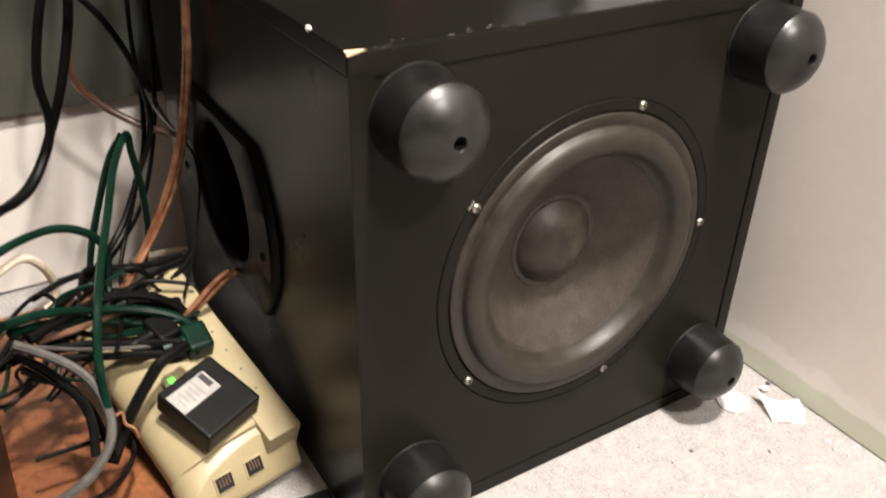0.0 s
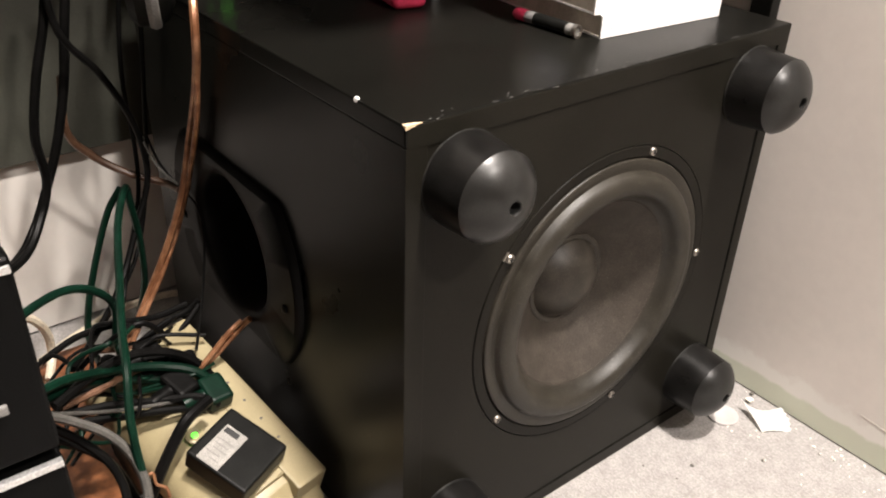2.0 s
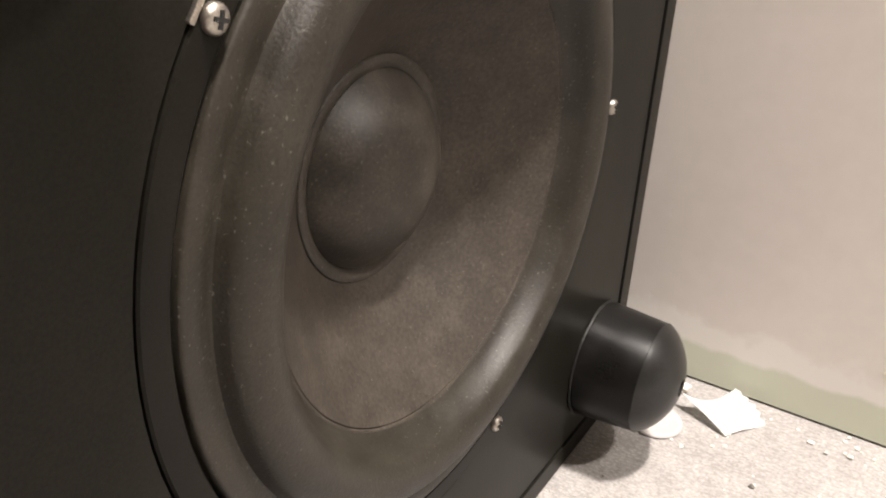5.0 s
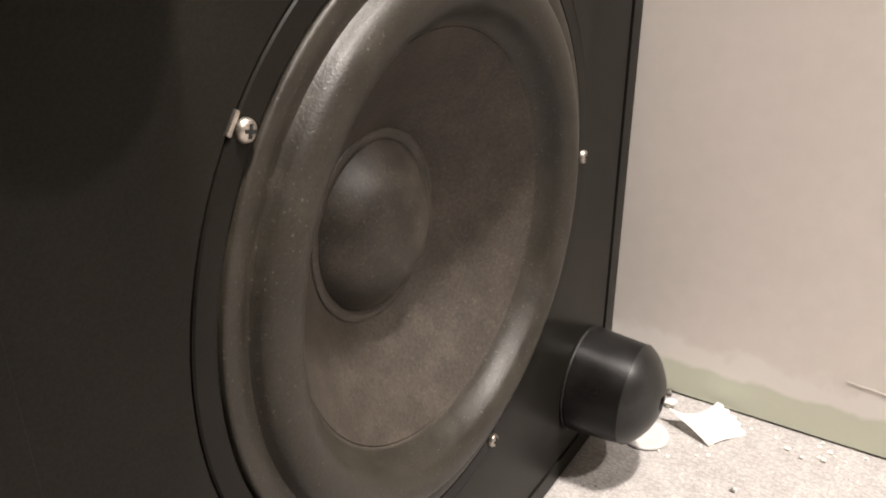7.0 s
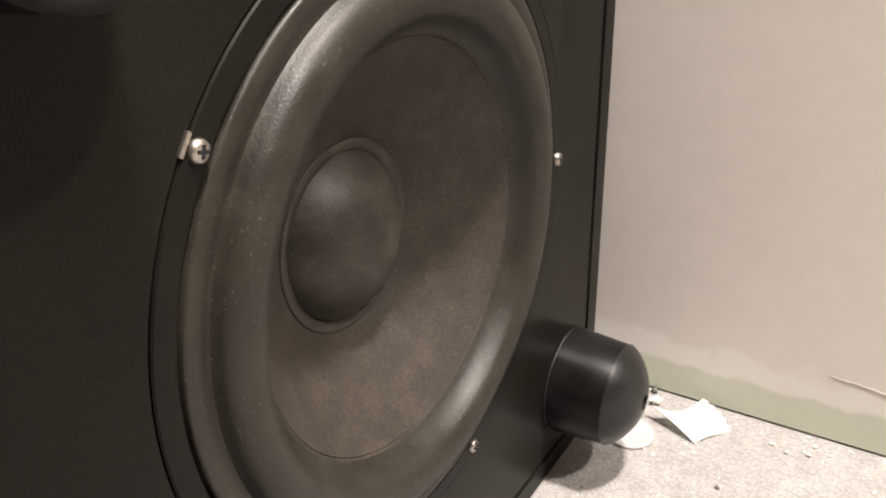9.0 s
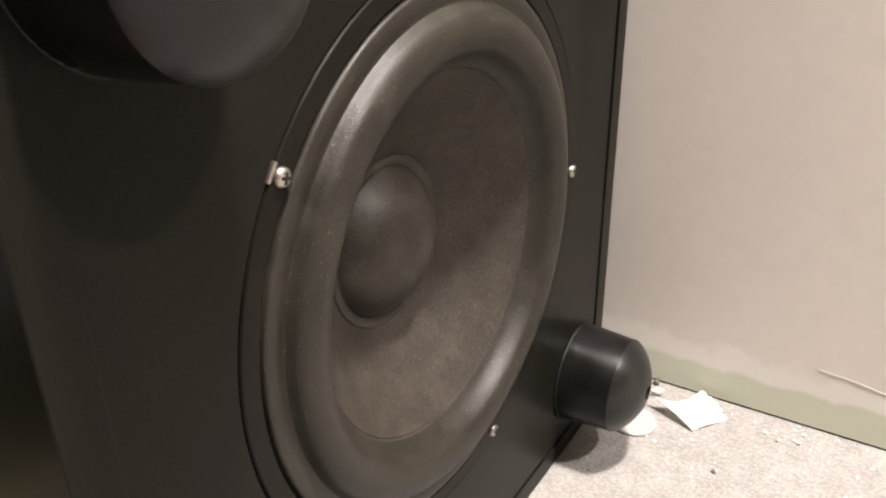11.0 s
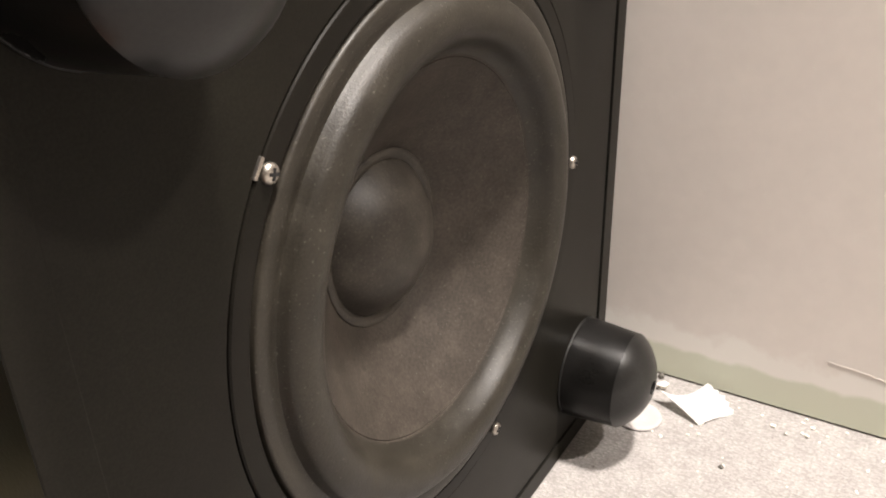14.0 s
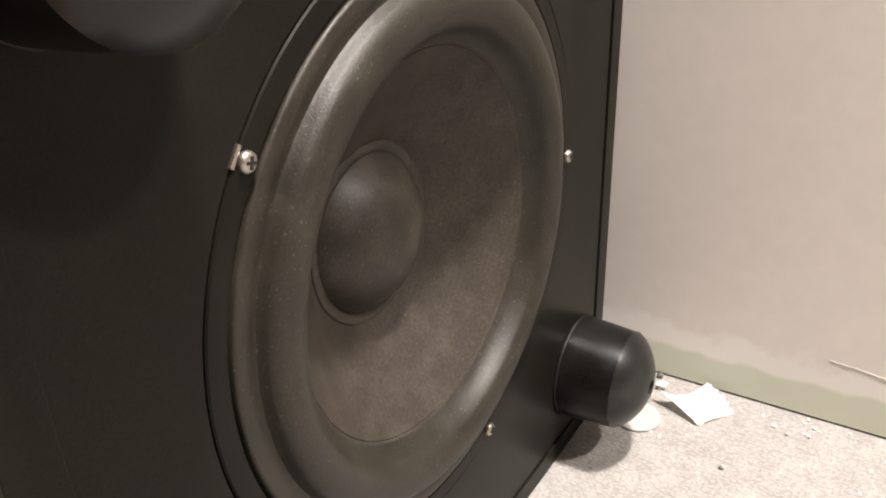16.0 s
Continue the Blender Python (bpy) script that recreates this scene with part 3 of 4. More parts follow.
part("case", box(-0.027, 0.027, -0.028, 0.029, 0.0, 0.0205, 0.0028, 3), M_BLACKPL, adapter)
part("foot_step", box(-0.032, -0.026, -0.024, 0.010, 0.0, 0.012, 0.002), M_BLACKPL, adapter)
lab = part("label", box(-0.012, 0.0250, 0.000, 0.0205, 0.0200, 0.0209), M_LABEL, adapter, "worn silver rating label")
part("logo_bar", box(-0.0100, -0.0050, 0.0060, 0.0190, 0.0206, 0.0212), M_INK_SHADE, lab)
for k, (w0, w1) in enumerate(((0.003, 0.019), (0.005, 0.018), (0.003, 0.016), (0.006, 0.019), (0.004, 0.012))):
    part("print_bar", box(0.0010 + 0.0045 * k, 0.0020 + 0.0045 * k, w0, w1, 0.0206, 0.0211), M_GREYINK, lab)


def plug(name, label, m, material, pose_m, l=0.028, w=0.021, h=0.016):
    e = thing(name, label, "plug", "plugs in the power strip", m=pose_m)
    part("body", box(-w / 2, w / 2, -l / 2, l / 2, 0, h, 0.004, 3), material, e)
    part("strain_relief", moved(lathe([(0.0065, 0.0), (0.0060, -0.004), (0.0065, -0.006), (0.0055, -0.010), (0.0060, -0.012), (0.0048, -0.018), (0, -0.018)], 14), Matrix.Translation((w / 2, 0, h * 0.55)) @ Matrix.Rotation(radians(90), 4, "Z")), material, e, "", True)
    return e


plug("mains_plug", "dark green moulded plug pushed into the strip", STRIP, M_GREEN, STRIP @ pose(0.031, 0.108, 0.0018, 0, 0, 8))
plug("mains_plug", "black moulded plug pushed into the strip", STRIP, M_BLACKC, STRIP @ pose(0.050, 0.130, 0.0018, 0, 0, -6))
plug("mains_plug", "black moulded plug pushed into the strip", STRIP, M_BLACKC, STRIP @ pose(0.052, 0.168, 0.0018, 0, 0, 4))
plug("mains_plug", "black moulded plug pushed into the strip", STRIP, M_BLACKC, STRIP @ pose(0.034, 0.146, 0.0018, 0, 0, 14), 0.020, 0.022, 0.014)

tagged(part("wooden_board", box(-0.80, -0.282, -0.06, 0.44, 0.0, 0.010, 0.002), M_WOOD), "orange-brown stained wooden board lying on the carpet", "board")
bar = thing("black_bar", "short black plastic bar lying on the carpet beside the strip", "plastic bar", m=pose(-0.222, 0.058, 0.0, 0, 0, -6))
part("rail", box(-0.036, 0.032, -0.005, 0.005, 0.0, 0.011, 0.0015), M_BLACKPL, bar)
part("cap", moved(lathe([(0.006, 0.0), (0.006, -0.006), (0.004, -0.008), (0, -0.008)], 16), Matrix.Translation((0.004, -0.012, 0.006)) @ Matrix.Rotation(radians(-90), 4, "X")), M_SILVER, bar, "dull silver button", True)

# ---------------------------------------------------------------- cables
CABLES = (
    ("black_cable", "thick black cable hanging against the wall", M_BLACKC, 0.0042, ((-0.241, 0.380, 0.432), (-0.258, 0.380, 0.357), (-0.267, 0.380, 0.312), (-0.283, 0.380, 0.260), (-0.301, 0.380, 0.218), (-0.319, 0.370, 0.191), (-0.343, 0.340, 0.182), (-0.391, 0.280, 0.193))),
    ("black_cable", "thick black cable hanging against the wall", M_BLACKC, 0.004, ((-0.259, 0.370, 0.435), (-0.274, 0.370, 0.371), (-0.291, 0.370, 0.319), (-0.301, 0.370, 0.273), (-0.299, 0.375, 0.231), (-0.311, 0.370, 0.201), (-0.338, 0.340, 0.183), (-0.389, 0.290, 0.193))),
    ("black_cable", "black cable hanging in a loop", M_BLACKC, 0.003, ((-0.270, 0.360, 0.429), (-0.269, 0.360, 0.363), (-0.242, 0.360, 0.320), (-0.222, 0.360, 0.272), (-0.217, 0.360, 0.220), (-0.239, 0.350, 0.175), (-0.267, 0.330, 0.135), (-0.306, 0.290, 0.119), (-0.337, 0.250, 0.123))),
    ("black_cable", "thin black cable hanging among the others", M_BLACKC, 0.0022, ((-0.194, 0.400, 0.425), (-0.208, 0.400, 0.345), (-0.213, 0.400, 0.290), (-0.215, 0.390, 0.234), (-0.223, 0.380, 0.190), (-0.247, 0.360, 0.141), (-0.274, 0.320, 0.103), (-0.283, 0.270, 0.094))),
    ("black_cable", "thin black cable hanging among the others", M_BLACKC, 0.0022, ((-0.176, 0.410, 0.422), (-0.196, 0.380, 0.342), (-0.197, 0.400, 0.269), (-0.205, 0.400, 0.203), (-0.230, 0.380, 0.140), (-0.265, 0.350, 0.111), (-0.311, 0.300, 0.102))),
    ("brown_cable", "brown cable slung sideways across the wall", M_BROWNC, 0.0036, ((-0.264, 0.400, 0.311), (-0.269, 0.400, 0.262), (-0.252, 0.400, 0.234), (-0.226, 0.390, 0.213), (-0.197, 0.375, 0.200), (-0.196, 0.340, 0.207))),
    ("speaker_wire", "copper-coloured clear speaker wire hanging beside the subwoofer", M_COPPER, 0.0034, ((-0.176, 0.300, 0.437), (-0.197, 0.255, 0.384), (-0.197, 0.265, 0.339), (-0.197, 0.295, 0.278), (-0.206, 0.310, 0.218), (-0.221, 0.320, 0.169), (-0.245, 0.320, 0.125), (-0.273, 0.300, 0.100), (-0.304, 0.260, 0.096))),
    ("speaker_wire", "copper-coloured clear speaker wire hanging beside the subwoofer", M_COPPER, 0.0026, ((-0.197, 0.260, 0.355), (-0.197, 0.280, 0.288), (-0.205, 0.320, 0.195), (-0.228, 0.320, 0.146), (-0.251, 0.310, 0.119), (-0.284, 0.280, 0.099))),
    ("green_cable", "dark green cable hanging in a tall loop", M_GREEN, 0.0033, ((-0.329, 0.125, 0.095), (-0.328, 0.135, 0.120), (-0.325, 0.145, 0.146), (-0.316, 0.165, 0.170), (-0.304, 0.205, 0.177), (-0.284, 0.260, 0.189), (-0.264, 0.310, 0.208), (-0.243, 0.345, 0.221), (-0.241, 0.345, 0.202), (-0.237, 0.350, 0.161), (-0.237, 0.360, 0.110), (-0.246, 0.370, 0.066))),
    ("green_cable", "dark green cable hanging in a tall loop", M_GREEN, 0.0033, ((-0.246, 0.350, 0.219), (-0.259, 0.355, 0.197), (-0.274, 0.360, 0.156), (-0.290, 0.360, 0.109), (-0.299, 0.350, 0.077), (-0.303, 0.310, 0.073))),
    ("green_cable", "dark green cable bent over sideways", M_GREEN, 0.0036, ((-0.392, 0.220, 0.191), (-0.355, 0.250, 0.190), (-0.325, 0.270, 0.184), (-0.301, 0.280, 0.169), (-0.288, 0.280, 0.148), (-0.294, 0.270, 0.118), (-0.295, 0.250, 0.107))),
    ("green_cable", "dark green cable lying across the cable heap", M_GREEN, 0.0038, ((-0.379, 0.180, 0.165), (-0.350, 0.200, 0.153), (-0.312, 0.215, 0.134), (-0.279, 0.215, 0.122), (-0.253, 0.205, 0.111), (-0.239, 0.195, 0.093), (-0.236, 0.185, 0.084))),
    ("green_cable", "dark green cable lying across the cable heap", M_GREEN, 0.0038, ((-0.376, 0.190, 0.151), (-0.342, 0.210, 0.136), (-0.304, 0.220, 0.117), (-0.267, 0.215, 0.102), (-0.245, 0.200, 0.092))),
    ("black_cable", "black cable arched over the power strip", M_BLACKC, 0.004, ((-0.365, 0.190, 0.141), (-0.332, 0.210, 0.140), (-0.300, 0.220, 0.139), (-0.271, 0.220, 0.130), (-0.249, 0.215, 0.113), (-0.237, 0.205, 0.092))),
    ("black_cable", "black cable in the heap behind the strip", M_BLACKC, 0.003, ((-0.354, 0.280, 0.119), (-0.320, 0.290, 0.124), (-0.284, 0.290, 0.123), (-0.252, 0.290, 0.117), (-0.223, 0.290, 0.119))),
    ("black_cable", "black cable in the heap behind the strip", M_BLACKC, 0.0026, ((-0.337, 0.250, 0.104), (-0.295, 0.270, 0.102), (-0.253, 0.280, 0.113), (-0.227, 0.280, 0.119), (-0.215, 0.280, 0.126))),
    ("black_cable", "black cable in the heap behind the strip", M_BLACKC, 0.0026, ((-0.299, 0.240, 0.105), (-0.267, 0.255, 0.105), (-0.240, 0.265, 0.112), (-0.217, 0.275, 0.124))),
    ("copper_cable", "reddish cable in the heap behind the strip", M_BROWNC, 0.003, ((-0.360, 0.200, 0.130), (-0.330, 0.210, 0.125), (-0.303, 0.220, 0.122), (-0.281, 0.225, 0.119))),
    ("brown_cable", "brown cable in the heap behind the strip", M_BROWNC, 0.0028, ((-0.309, 0.290, 0.104), (-0.283, 0.270, 0.107), (-0.258, 0.250, 0.105), (-0.240, 0.230, 0.095))),
    ("ivory_cable", "ivory cable running along the foot of the wall", M_WHITEC, 0.004, ((-0.339, 0.420, 0.018), (-0.292, 0.430, 0.030), (-0.243, 0.440, 0.036), (-0.203, 0.440, 0.036), (-0.169, 0.440, 0.030))),
    ("ivory_cable", "tan cable looping beside the wall", M_WHITEC, 0.0042, ((-0.400, 0.320, 0.105), (-0.372, 0.342, 0.116), (-0.349, 0.360, 0.115), (-0.335, 0.370, 0.097), (-0.328, 0.380, 0.072), (-0.330, 0.380, 0.048), (-0.340, 0.360, 0.039))),
    ("grey_wire", "thin grey wire across the heap", M_GREYC, 0.0016, ((-0.374, 0.190, 0.139), (-0.337, 0.190, 0.121), (-0.301, 0.190, 0.108), (-0.272, 0.190, 0.100), (-0.251, 0.190, 0.096))),
    ("grey_cable", "grey cable curving down over the brown board", M_GREYC, 0.0036, ((-0.376, 0.170, 0.154), (-0.359, 0.165, 0.142), (-0.342, 0.155, 0.129), (-0.332, 0.140, 0.117), (-0.329, 0.125, 0.101), (-0.335, 0.105, 0.093), (-0.351, 0.085, 0.090), (-0.372, 0.065, 0.096), (-0.395, 0.045, 0.106))),
    ("black_cable", "black cable sagging over the brown board", M_BLACKC, 0.0034, ((-0.377, 0.180, 0.139), (-0.358, 0.170, 0.120), (-0.345, 0.155, 0.104), (-0.341, 0.140, 0.088), (-0.345, 0.120, 0.072))),
    ("black_cable", "black cable sagging over the brown board", M_BLACKC, 0.0032, ((-0.375, 0.185, 0.120), (-0.354, 0.180, 0.101), (-0.339, 0.165, 0.085), (-0.334, 0.140, 0.069), (-0.333, 0.120, 0.064))),
    ("black_cable", "thin black cable curled on the brown board", M_BLACKC, 0.002, ((-0.384, 0.160, 0.054), (-0.361, 0.160, 0.053), (-0.338, 0.155, 0.056), (-0.319, 0.150, 0.054), (-0.317, 0.140, 0.046), (-0.333, 0.115, 0.046), (-0.358, 0.090, 0.060), (-0.375, 0.080, 0.071))),
    ("black_lead", "thick black lead running down from the plugs", M_BLACKC, 0.0046, ((-0.259, 0.165, 0.112), (-0.281, 0.155, 0.111), (-0.295, 0.150, 0.100), (-0.310, 0.145, 0.083), (-0.324, 0.140, 0.063), (-0.335, 0.130, 0.051))),
    ("black_lead", "black lead lying between the plugs", M_BLACKC, 0.004, ((-0.361, 0.205, 0.118), (-0.326, 0.200, 0.114), (-0.290, 0.195, 0.104), (-0.263, 0.185, 0.102), (-0.247, 0.175, 0.094))),
    ("black_lead", "black lead lying between the plugs", M_BLACKC, 0.0032, ((-0.346, 0.200, 0.109), (-0.315, 0.195, 0.102), (-0.284, 0.185, 0.099), (-0.256, 0.180, 0.091))),
    ("thin_wire", "thin dark wire dropping past the port", M_BLACKC, 0.0012, ((-0.213, 0.360, 0.261), (-0.208, 0.350, 0.234), (-0.199, 0.330, 0.214), (-0.197, 0.300, 0.207), (-0.199, 0.290, 0.181), (-0.212, 0.270, 0.150), (-0.227, 0.250, 0.128), (-0.241, 0.230, 0.112))),
    ("thin_wire", "thin grey wire dropping past the port", M_GREYC, 0.001, ((-0.219, 0.350, 0.257), (-0.212, 0.345, 0.234), (-0.201, 0.330, 0.218))),
    ("speaker_wire", "bare-ended clear speaker wire poking out by the port", M_COPPER, 0.003, ((-0.242, 0.215, 0.104), (-0.230, 0.215, 0.112), (-0.214, 0.215, 0.124), (-0.201, 0.220, 0.128), (-0.196, 0.215, 0.135))),
    ("speaker_wire", "bare-ended clear speaker wire poking out by the port", M_COPPER, 0.0024, ((-0.249, 0.210, 0.106), (-0.233, 0.212, 0.118), (-0.216, 0.214, 0.130), (-0.203, 0.218, 0.134))),
    ("bare_wire", "frayed bare copper strands on the brown board", M_COPPER, 0.0013, ((-0.326, 0.140, 0.086), (-0.319, 0.140, 0.087), (-0.319, 0.135, 0.080), (-0.314, 0.130, 0.077), (-0.313, 0.128, 0.069))),
    ("bare_wire", "frayed bare copper strands on the brown board", M_COPPER, 0.0013, ((-0.373, 0.090, 0.064), (-0.367, 0.090, 0.064), (-0.360, 0.092, 0.059), (-0.354, 0.094, 0.057))),
)
for name, label, material, radius, points in CABLES:
    tagged(part(name, tube_mesh(points, radius), material, smooth=True), label, "cable", "cables beside the subwoofer")

# the tangle behind the plugs
rnd = random.Random(21)
TANGLE = ((M_BLACKC, "black_cable", "black cable tangled in the heap behind the plugs"), (M_BLACKC, "black_cable", "black cable tangled in the heap behind the plugs"), (M_GREEN, "green_cable", "dark green cable tangled in the heap behind the plugs"), (M_BLACKC, "black_cable", "black cable tangled in the heap behind the plugs"), (M_GREEN, "green_cable", "dark green cable tangled in the heap behind the plugs"), (M_BLACKC, "black_cable", "black cable tangled in the heap behind the plugs"))
for k in range(16):
    material, name, label = TANGLE[k % 6]
    a = Vector((rnd.uniform(-0.46, -0.36), rnd.uniform(0.18, 0.28), rnd.uniform(0.05, 0.11)))
    b = Vector((rnd.uniform(-0.285, -0.225), rnd.uniform(0.20, 0.275), 0.0))
    b.z = 0.100 + 0.33 * (b.y - 0.23) + rnd.uniform(0.0, 0.018)
    pts = [a]
    for s in (0.2, 0.4, 0.6, 0.8):
        p = a.lerp(b, s)
        pts.append(p + Vector((rnd.gauss(0, 0.010), rnd.gauss(0, 0.015), 0.014 * math.sin(math.pi * s) + rnd.gauss(0, 0.008))))
    pts.append(b)
    radius = 0.0016 if material is M_GREYC else rnd.choice((0.0015, 0.0019, 0.0026))
    tagged(part(name, tube_mesh([(p.x, p.y, max(p.z, 0.014)) for p in pts], radius), material, smooth=True), label, "cable", "cables beside the subwoofer")

# ---------------------------------------------------------------- stacked hi-fi units beside the subwoofer
AX, AY = -0.4015, -0.070


def hifi(label, z0, z1, trims, dials):
    e = thing("hifi_unit", label, "hi-fi unit", "stacked hi-fi units")
    part("case", box(AX - 0.43, AX, AY + 0.012, AY + 0.34, z0, z1, 0.002), M_AMP, e)
    part("front_panel", box(AX - 0.43, AX, AY, AY + 0.0125, z0 + 0.003, z1 - 0.002, 0.003, 3), M_AMP, e)
    for tz, th in trims:
        part("trim_line", box(AX - 0.429, AX - 0.001, AY - 0.0012, AY + 0.002, tz - th / 2, tz + th / 2, 0.0004), M_SILVER, e, "thin silver trim line")
    for dx, dz, r in dials:
        d = part("knob", moved(lathe([(r, 0.0), (r, -0.008), (r * 0.9, -0.010), (0, -0.010)], 28), Matrix.Translation((AX - dx, AY, dz))), M_BLACKPL, e, "", True)
        part("knob_ring", moved(lathe([(r + 0.002, 0.0002), (r + 0.002, -0.0012), (r, -0.0014)], 28), Matrix.Translation((AX - dx, AY, dz))), M_GREYPANEL, d)
    return e


rack = thing("hifi_stand", "low black cabinet carrying the hi-fi units", "cabinet")
part("body", box(AX - 0.45, AX - 0.002, AY + 0.01, AY + 0.34, 0.0, 0.180, 0.003), M_AMP, rack)
hifi("black hi-fi unit with silver trim lines and round knobs", 0.1805, 0.322, ((0.3195, 0.0030), (0.2870, 0.0010), (0.2400, 0.0010)), ((0.035, 0.262, 0.010), (0.075, 0.262, 0.010)))
up = hifi("black hi-fi unit with silver top edge, stacked on another", 0.3235, 0.416, ((0.4095, 0.0030),), ())
part("display", box(AX - 0.070, AX - 0.020, AY - 0.0010, AY + 0.002, 0.374, 0.392, 0.0006), M_SILVER, up)
for k in range(4):
    part("button", box(AX - 0.024 - 0.014 * k, AX - 0.014 - 0.014 * k, AY - 0.0018, AY + 0.002, 0.352, 0.356, 0.0006), M_GREYPANEL, up)

# ---------------------------------------------------------------- things on top of the subwoofer
TOPZ = H


def book(label, x, y, z, w, d, h, turn, cover, accents=()):
    e = thing("boxed_book", label, "book", "white books stacked on the subwoofer", m=pose(x, y, z, 0, 0, turn))
    part("cover", join_bm(box(0, w, 0, d, 0, 0.0015, 0.0004), box(0, w, 0, d, h - 0.0015, h, 0.0004), box(0, w, 0, 0.0015, 0.0015, h - 0.0015)), cover, e)
    part("page_block", box(0.002, w - 0.002, 0.0016, d - 0.002, 0.0015, h - 0.0015), M_PAGES, e)
    for x0, x1, y0, y1, m in accents:
        part("cover_patch", box(x0, x1, y0, y1, h - 0.0002, h + 0.0002), m, e)
    return e


M_BLUE = mat("blue_print", (0.04, 0.17, 0.55), 0.4, second=(0.08, 0.26, 0.66), scale=60, fine=700, bump=0.02)
M_ORANGE = mat("orange_print", (0.50, 0.15, 0.07), 0.45, second=(0.55, 0.24, 0.14), scale=120, fine=700, bump=0.02)
book("white paperback at the foot of the stack", 0.024, 0.053, TOPZ, 0.128, 0.150, 0.017, -4, M_BOOKW)
book("white paperback with blue and orange cover print", 0.018, 0.056, TOPZ + 0.0172, 0.126, 0.150, 0.015, -5, M_BOOKW, ((0.0, 0.075, 0.02, 0.075, M_BLUE), (0.085, 0.122, 0.02, 0.10, M_ORANGE)))
# the top book's black patch stands for shade over its rear
book("white paperback on top, shade put on its cover as a black patch", -0.006, 0.103, TOPZ + 0.0325, 0.112, 0.150, 0.014, -6, M_BOOKW, ((0.01, 0.10, 0.015, 0.12, M_INK_SHADE),))

pen = thing("ballpoint_pen", "dark plastic pen with a red end beside the books", "pen", m=pose(0.009, 0.092, TOPZ + 0.0049, 0, 0, 4))
part("barrel", lathe([(0, -0.028), (0.0034, -0.028), (0.0046, -0.024), (0.0046, 0.022), (0, 0.022)], 16), M_GREYPANEL, pen, "", True)
part("end_ring", lathe([(0.0049, -0.0290), (0.0049, -0.0255), (0.0032, -0.0250), (0.0032, -0.0290)], 16, True), M_CHROME, pen, "", True)
part("dark_grip", lathe([(0.0049, -0.020), (0.0049, 0.012), (0.0046, 0.012)], 16), M_BLACKPL, pen, "", True)
part("red_end", lathe([(0, 0.021), (0.0048, 0.021), (0.0048, 0.031), (0.0030, 0.034), (0, 0.034)], 14), M_PINK, pen, "red plastic end", True)


def gadget(name, label, category, x, y, turn, w, l, h, body, face, frame_m):
    e = thing(name, label, category, m=pose(x, y, TOPZ, 0, 0, turn))
    part("body", box(-w / 2, w / 2, 0, l, 0.0, h, min(w, h) * 0.33, 4), body, e, "", True)
    s = part("socket", box(-w * 0.24, w * 0.24, -0.0012, 0.002, h * 0.36, h * 0.66, 0.0008), face, e)
    if frame_m:
        part("end_frame", join_bm(box(-w * 0.42, w * 0.42, -0.0010, 0.001, h * 0.16, h * 0.28), box(-w * 0.42, w * 0.42, -0.0010, 0.001, h * 0.74, h * 0.86), box(-w * 0.42, -w * 0.32, -0.0010, 0.001, h * 0.28, h * 0.74), box(w * 0.32, w * 0.42, -0.0010, 0.001, h * 0.28, h * 0.74)), frame_m, e)
    else:
        for k in (-1, 1):
            part("end_dot", box(k * w * 0.34 - 0.0008, k * w * 0.34 + 0.0008, -0.0008, 0.001, h * 0.46, h * 0.54), face, e)
    return e


gadget("power_bank", "pink plastic power bank with a dark socket in its end", "power bank", -0.048, 0.186, -14, 0.030, 0.095, 0.026, M_PINK, M_HOLE, None)
gadget("charger_stick", "dark charger with a white-framed socket in its end", "charger", 0.006, 0.212, -14, 0.028, 0.080, 0.022, M_GREYPANEL, M_HOLE, M_BOOKW)

rec = thing("set_top_box", "black set-top box with a glowing green display", "set-top box")
part("case", box(-0.172, 0.10, 0.315, 0.412, TOPZ, TOPZ + 0.075, 0.003), M_AMP, rec)
part("display", box(-0.149, -0.138, 0.3138, 0.3160, TOPZ + 0.010, TOPZ + 0.0155), M_DISPLAY, rec, "glowing green digits")
part("status_lamp", box(-0.160, -0.157, 0.3138, 0.3160, TOPZ + 0.010, TOPZ + 0.012), M_DISPLAY, rec)

cup = thing("headphones", "black headphones hanging over the edge of the set-top box", "headphones", m=pose(-0.212, 0.300, 0.418, 0, 0, 30))
part("ear_cup", moved(lathe([(0.0, 0.018), (0.040, 0.018), (0.046, 0.012), (0.047, 0.0), (0.042, -0.010), (0.030, -0.016), (0, -0.019)], 40), pose(0.004, 0, 0, 0, 0, 38)), M_BLACKPL, cup, "", True)
# rim coloured grey in place of the highlight on the black cup's edge
part("rim", moved(lathe([(0.0475, 0.004), (0.0490, 0.000), (0.0475, -0.004), (0.0455, -0.005)], 40), pose(0.004, 0, 0, 0, 0, 38)), M_GREYPANEL, cup, "black rim greyed to carry its highlight", True)
part("headband", tube_mesh(((0.0, 0.010, 0.040), (0.006, 0.014, 0.090), (0.040, 0.030, 0.135), (0.095, 0.045, 0.125), (0.120, 0.050, 0.070)), 0.006), M_BLACKPL, cup, "", True)

# ---------------------------------------------------------------- on the carpet by the wall
sheet = bmesh.new()
NX, NY = 14, 10
LOW, TIP_, FAR, HIGH = Vector((0.1945, -0.0660, 0)), Vector((0.2070, -0.0310, 0)), Vector((0.2190, -0.0820, 0)), Vector((0.2365, -0.0590, 0))
grid = []
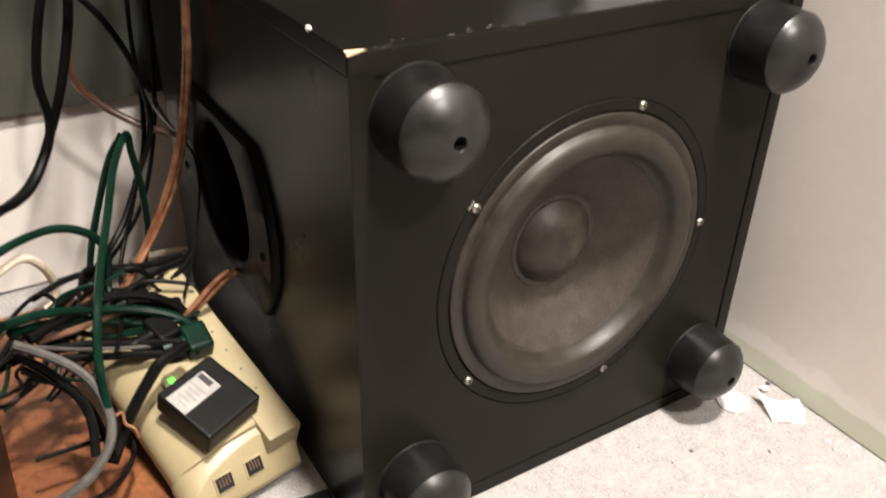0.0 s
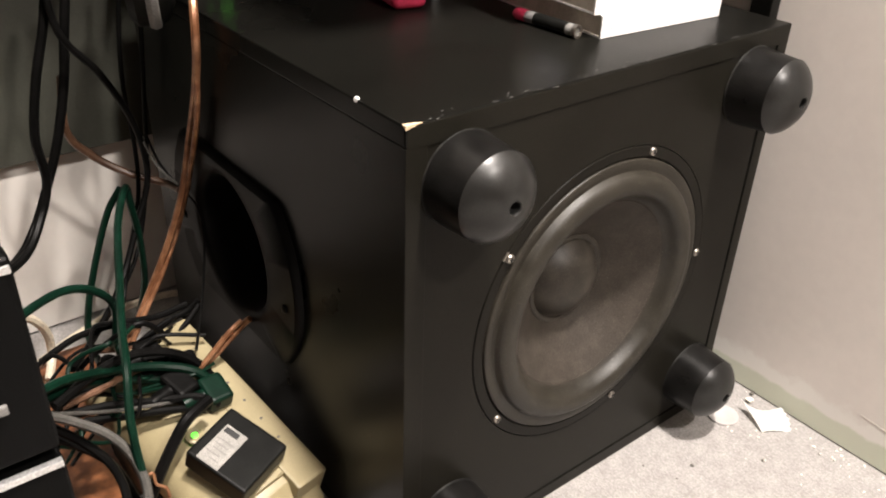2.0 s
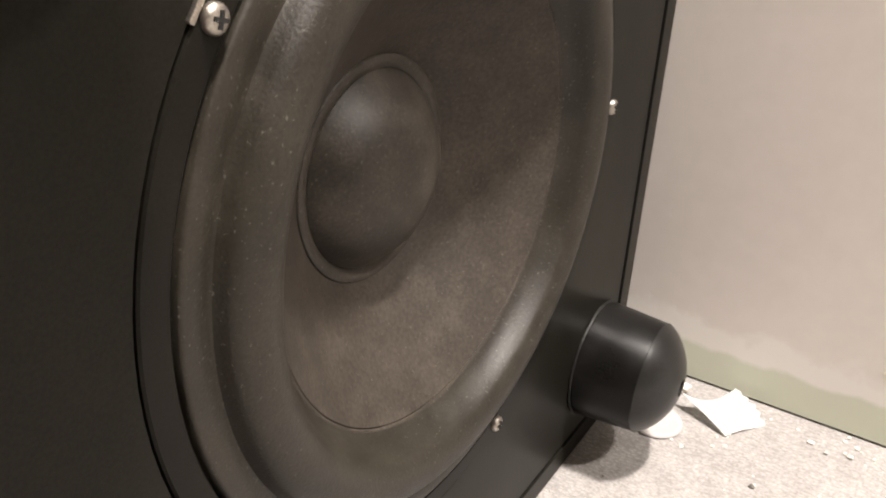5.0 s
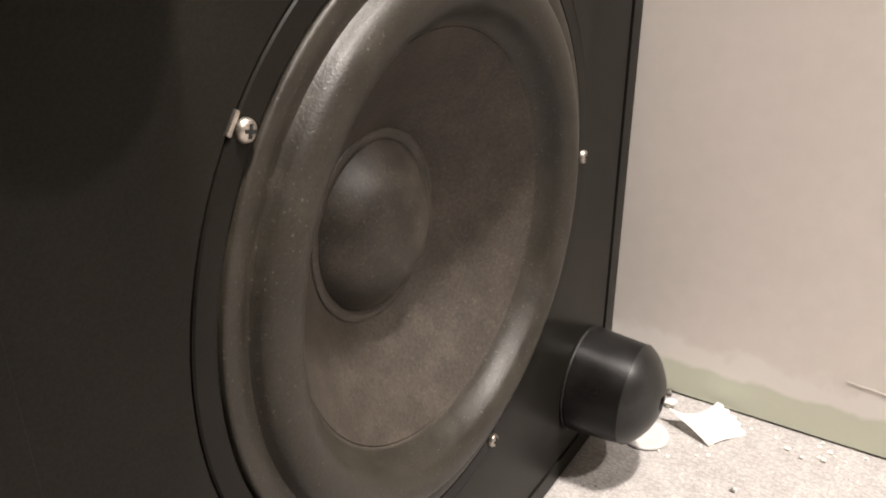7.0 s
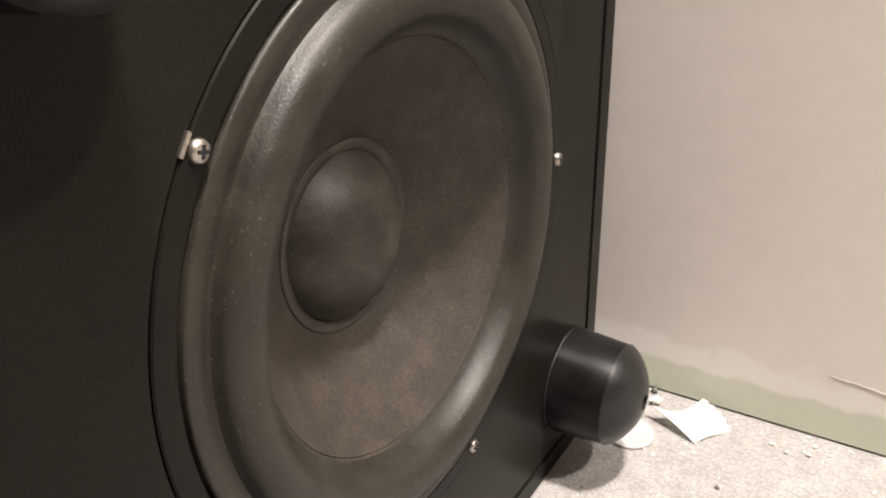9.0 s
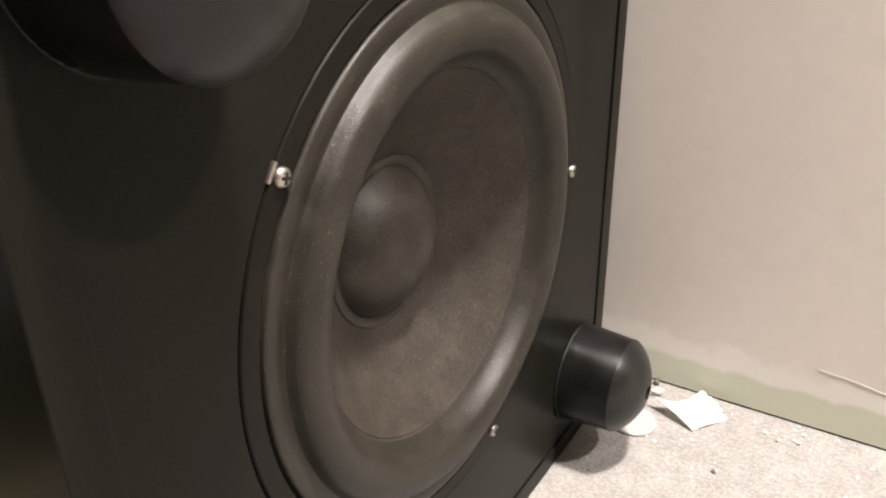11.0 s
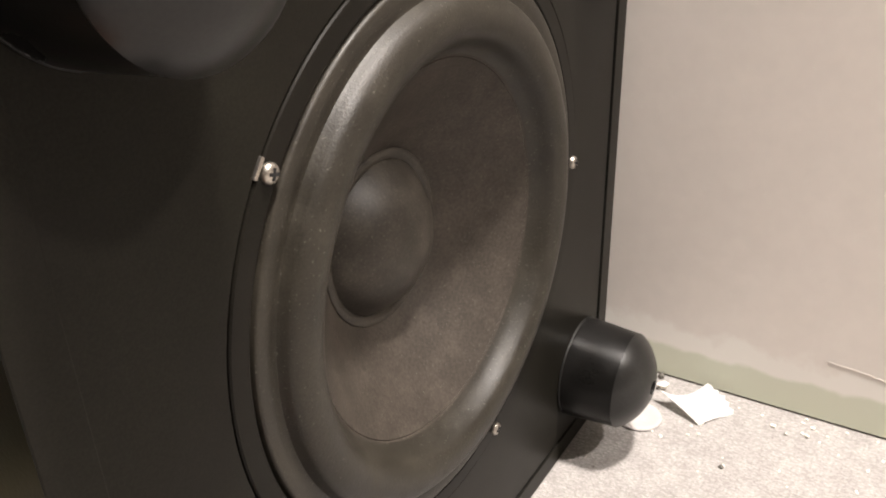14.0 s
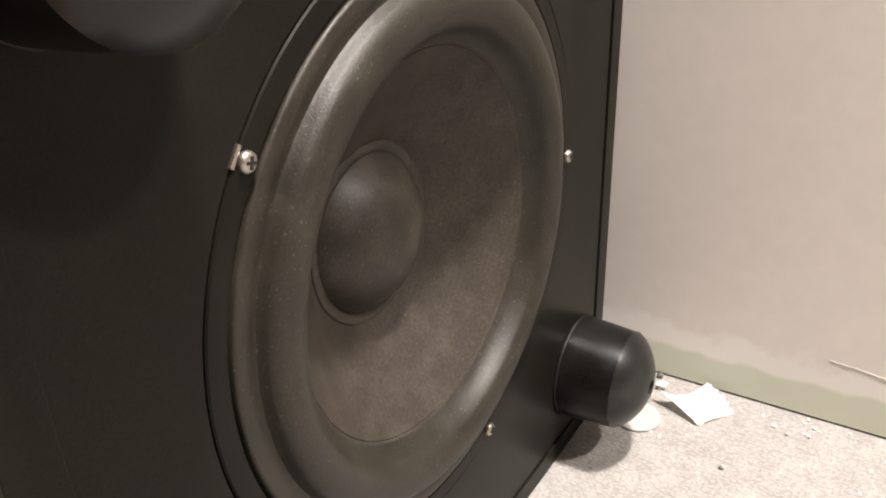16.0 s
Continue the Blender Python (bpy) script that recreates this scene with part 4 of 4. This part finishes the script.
for i in range(NX + 1):
    row = []
    for j in range(NY + 1):
        u, v = i / NX, j / NY
        top_edge = TIP_ * (1 - u) ** 2 + Vector((0.2060, -0.0490, 0)) * 2 * u * (1 - u) + HIGH * u * u
        p = LOW.lerp(FAR, u).lerp(top_edge, v)
        p.z = 0.0012 + 0.0115 * (1 - u) ** 2.2 * v ** 0.8 + 0.0052 * v * u * u + 0.0012 * math.sin(2.6 * v) * u + 0.0010 * math.sin(5 * u)
        if i == NX:
            p += Vector((0.0022, -0.0022, 0)) * (0.0, 0.7, 0.1, 1.0, 0.5, 1.2, 0.2, 0.9, 0.1, 0.5, 0.0)[j]
        row.append(sheet.verts.new(p))
    grid.append(row)
for i in range(NX):
    for j in range(NY):
        sheet.faces.new((grid[i][j], grid[i + 1][j], grid[i + 1][j + 1], grid[i][j + 1]))
bmesh.ops.solidify(sheet, geom=sheet.faces[:], thickness=0.0004)
tagged(part("paper_scrap", sheet, M_PAPER, smooth=True), "torn scrap of white paper curling off the carpet", "paper")

tagged(part("plastic_disc", moved(lathe([(0, 0.0), (0.0150, 0.0), (0.0155, -0.0008), (0.0150, -0.0016), (0.0120, -0.0018), (0.0110, -0.0013), (0, -0.0013)], 36), Matrix.Translation((0.1845, -0.0285, 0.0004)) @ Matrix.Rotation(radians(-90), 4, "X")), M_CLEAR, smooth=True), "milky clear plastic disc lying flat on the carpet", "plastic disc")
tagged(part("coin", moved(lathe([(0, 0.0), (0.0092, 0.0), (0.0095, -0.0005), (0.0092, -0.0016), (0.0084, -0.0016), (0.0080, -0.0012), (0, -0.0012)], 32), Matrix.Translation((0.215, -0.207, 0.0004)) @ Matrix.Rotation(radians(-90), 4, "X")), M_COIN, smooth=True), "worn copper coin lying on the carpet near the wall", "coin")


def pebble(name, label, x, y, r, material, seed, flat=0.6):
    rnd = random.Random(seed)
    bm = bmesh.new()
    bmesh.ops.create_icosphere(bm, subdivisions=1, radius=r)
    for v in bm.verts:
        v.co *= rnd.uniform(0.6, 1.25)
        v.co.z *= flat
    lo = min(v.co.z for v in bm.verts)
    moved(bm, Matrix.Translation((x, y, -lo - 0.0002)))
    return tagged(part(name, bm, material), label, "debris", "debris on the carpet")


pebble("grit", "small dark bit of grit on the carpet", 0.1625, -0.0890, 0.0021, M_GRIT, 1)
pebble("grit", "pale chip lying against the bit of grit", 0.1648, -0.0900, 0.0013, M_CRUMB, 7)
pebble("grit", "small dark bit of grit on the carpet", 0.1030, -0.0540, 0.0021, M_GRIT, 2)
pebble("fluff", "dark tuft of fluff by the wall", 0.2355, -0.0270, 0.0030, M_GRIT, 3, 0.9)
pebble("plaster_crumb", "pale lump of plaster beside the paper", 0.2235, -0.0315, 0.0046, M_CRUMB, 4, 0.8)
for k, (x, y, r) in enumerate(((0.2320, -0.1300, 0.0019), (0.2240, -0.1355, 0.0022), (0.2135, -0.1335, 0.0024), (0.2140, -0.1125, 0.0025), (0.1780, -0.0670, 0.0017), (0.1820, -0.0730, 0.0017), (0.1685, -0.0525, 0.0019), (0.2300, -0.1550, 0.0016), (0.2220, -0.1040, 0.0013), (0.2200, -0.1450, 0.0014), (0.1880, -0.0665, 0.0016))):
    pebble("plaster_crumb", "pale crumb of plaster on the carpet", x + 0.0045, y + 0.0048, 0.78 * r, M_CRUMB, 200 + k, 0.7)
rnd = random.Random(11)
for k in range(44):
    x = 0.236 - abs(rnd.gauss(0, 0.05))
    y = rnd.uniform(-0.30, -0.02)
    pebble("plaster_crumb", "pale crumb of plaster on the carpet", x, y, rnd.choice((0.0006, 0.0007, 0.0008, 0.0010, 0.0013)), M_CRUMB, 20 + k)
for k in range(16):
    pebble("grit", "small dark bit of grit on the carpet", rnd.uniform(-0.10, 0.22), rnd.uniform(-0.32, -0.01), rnd.choice((0.0007, 0.0009, 0.0012)), M_GRIT, 90 + k)
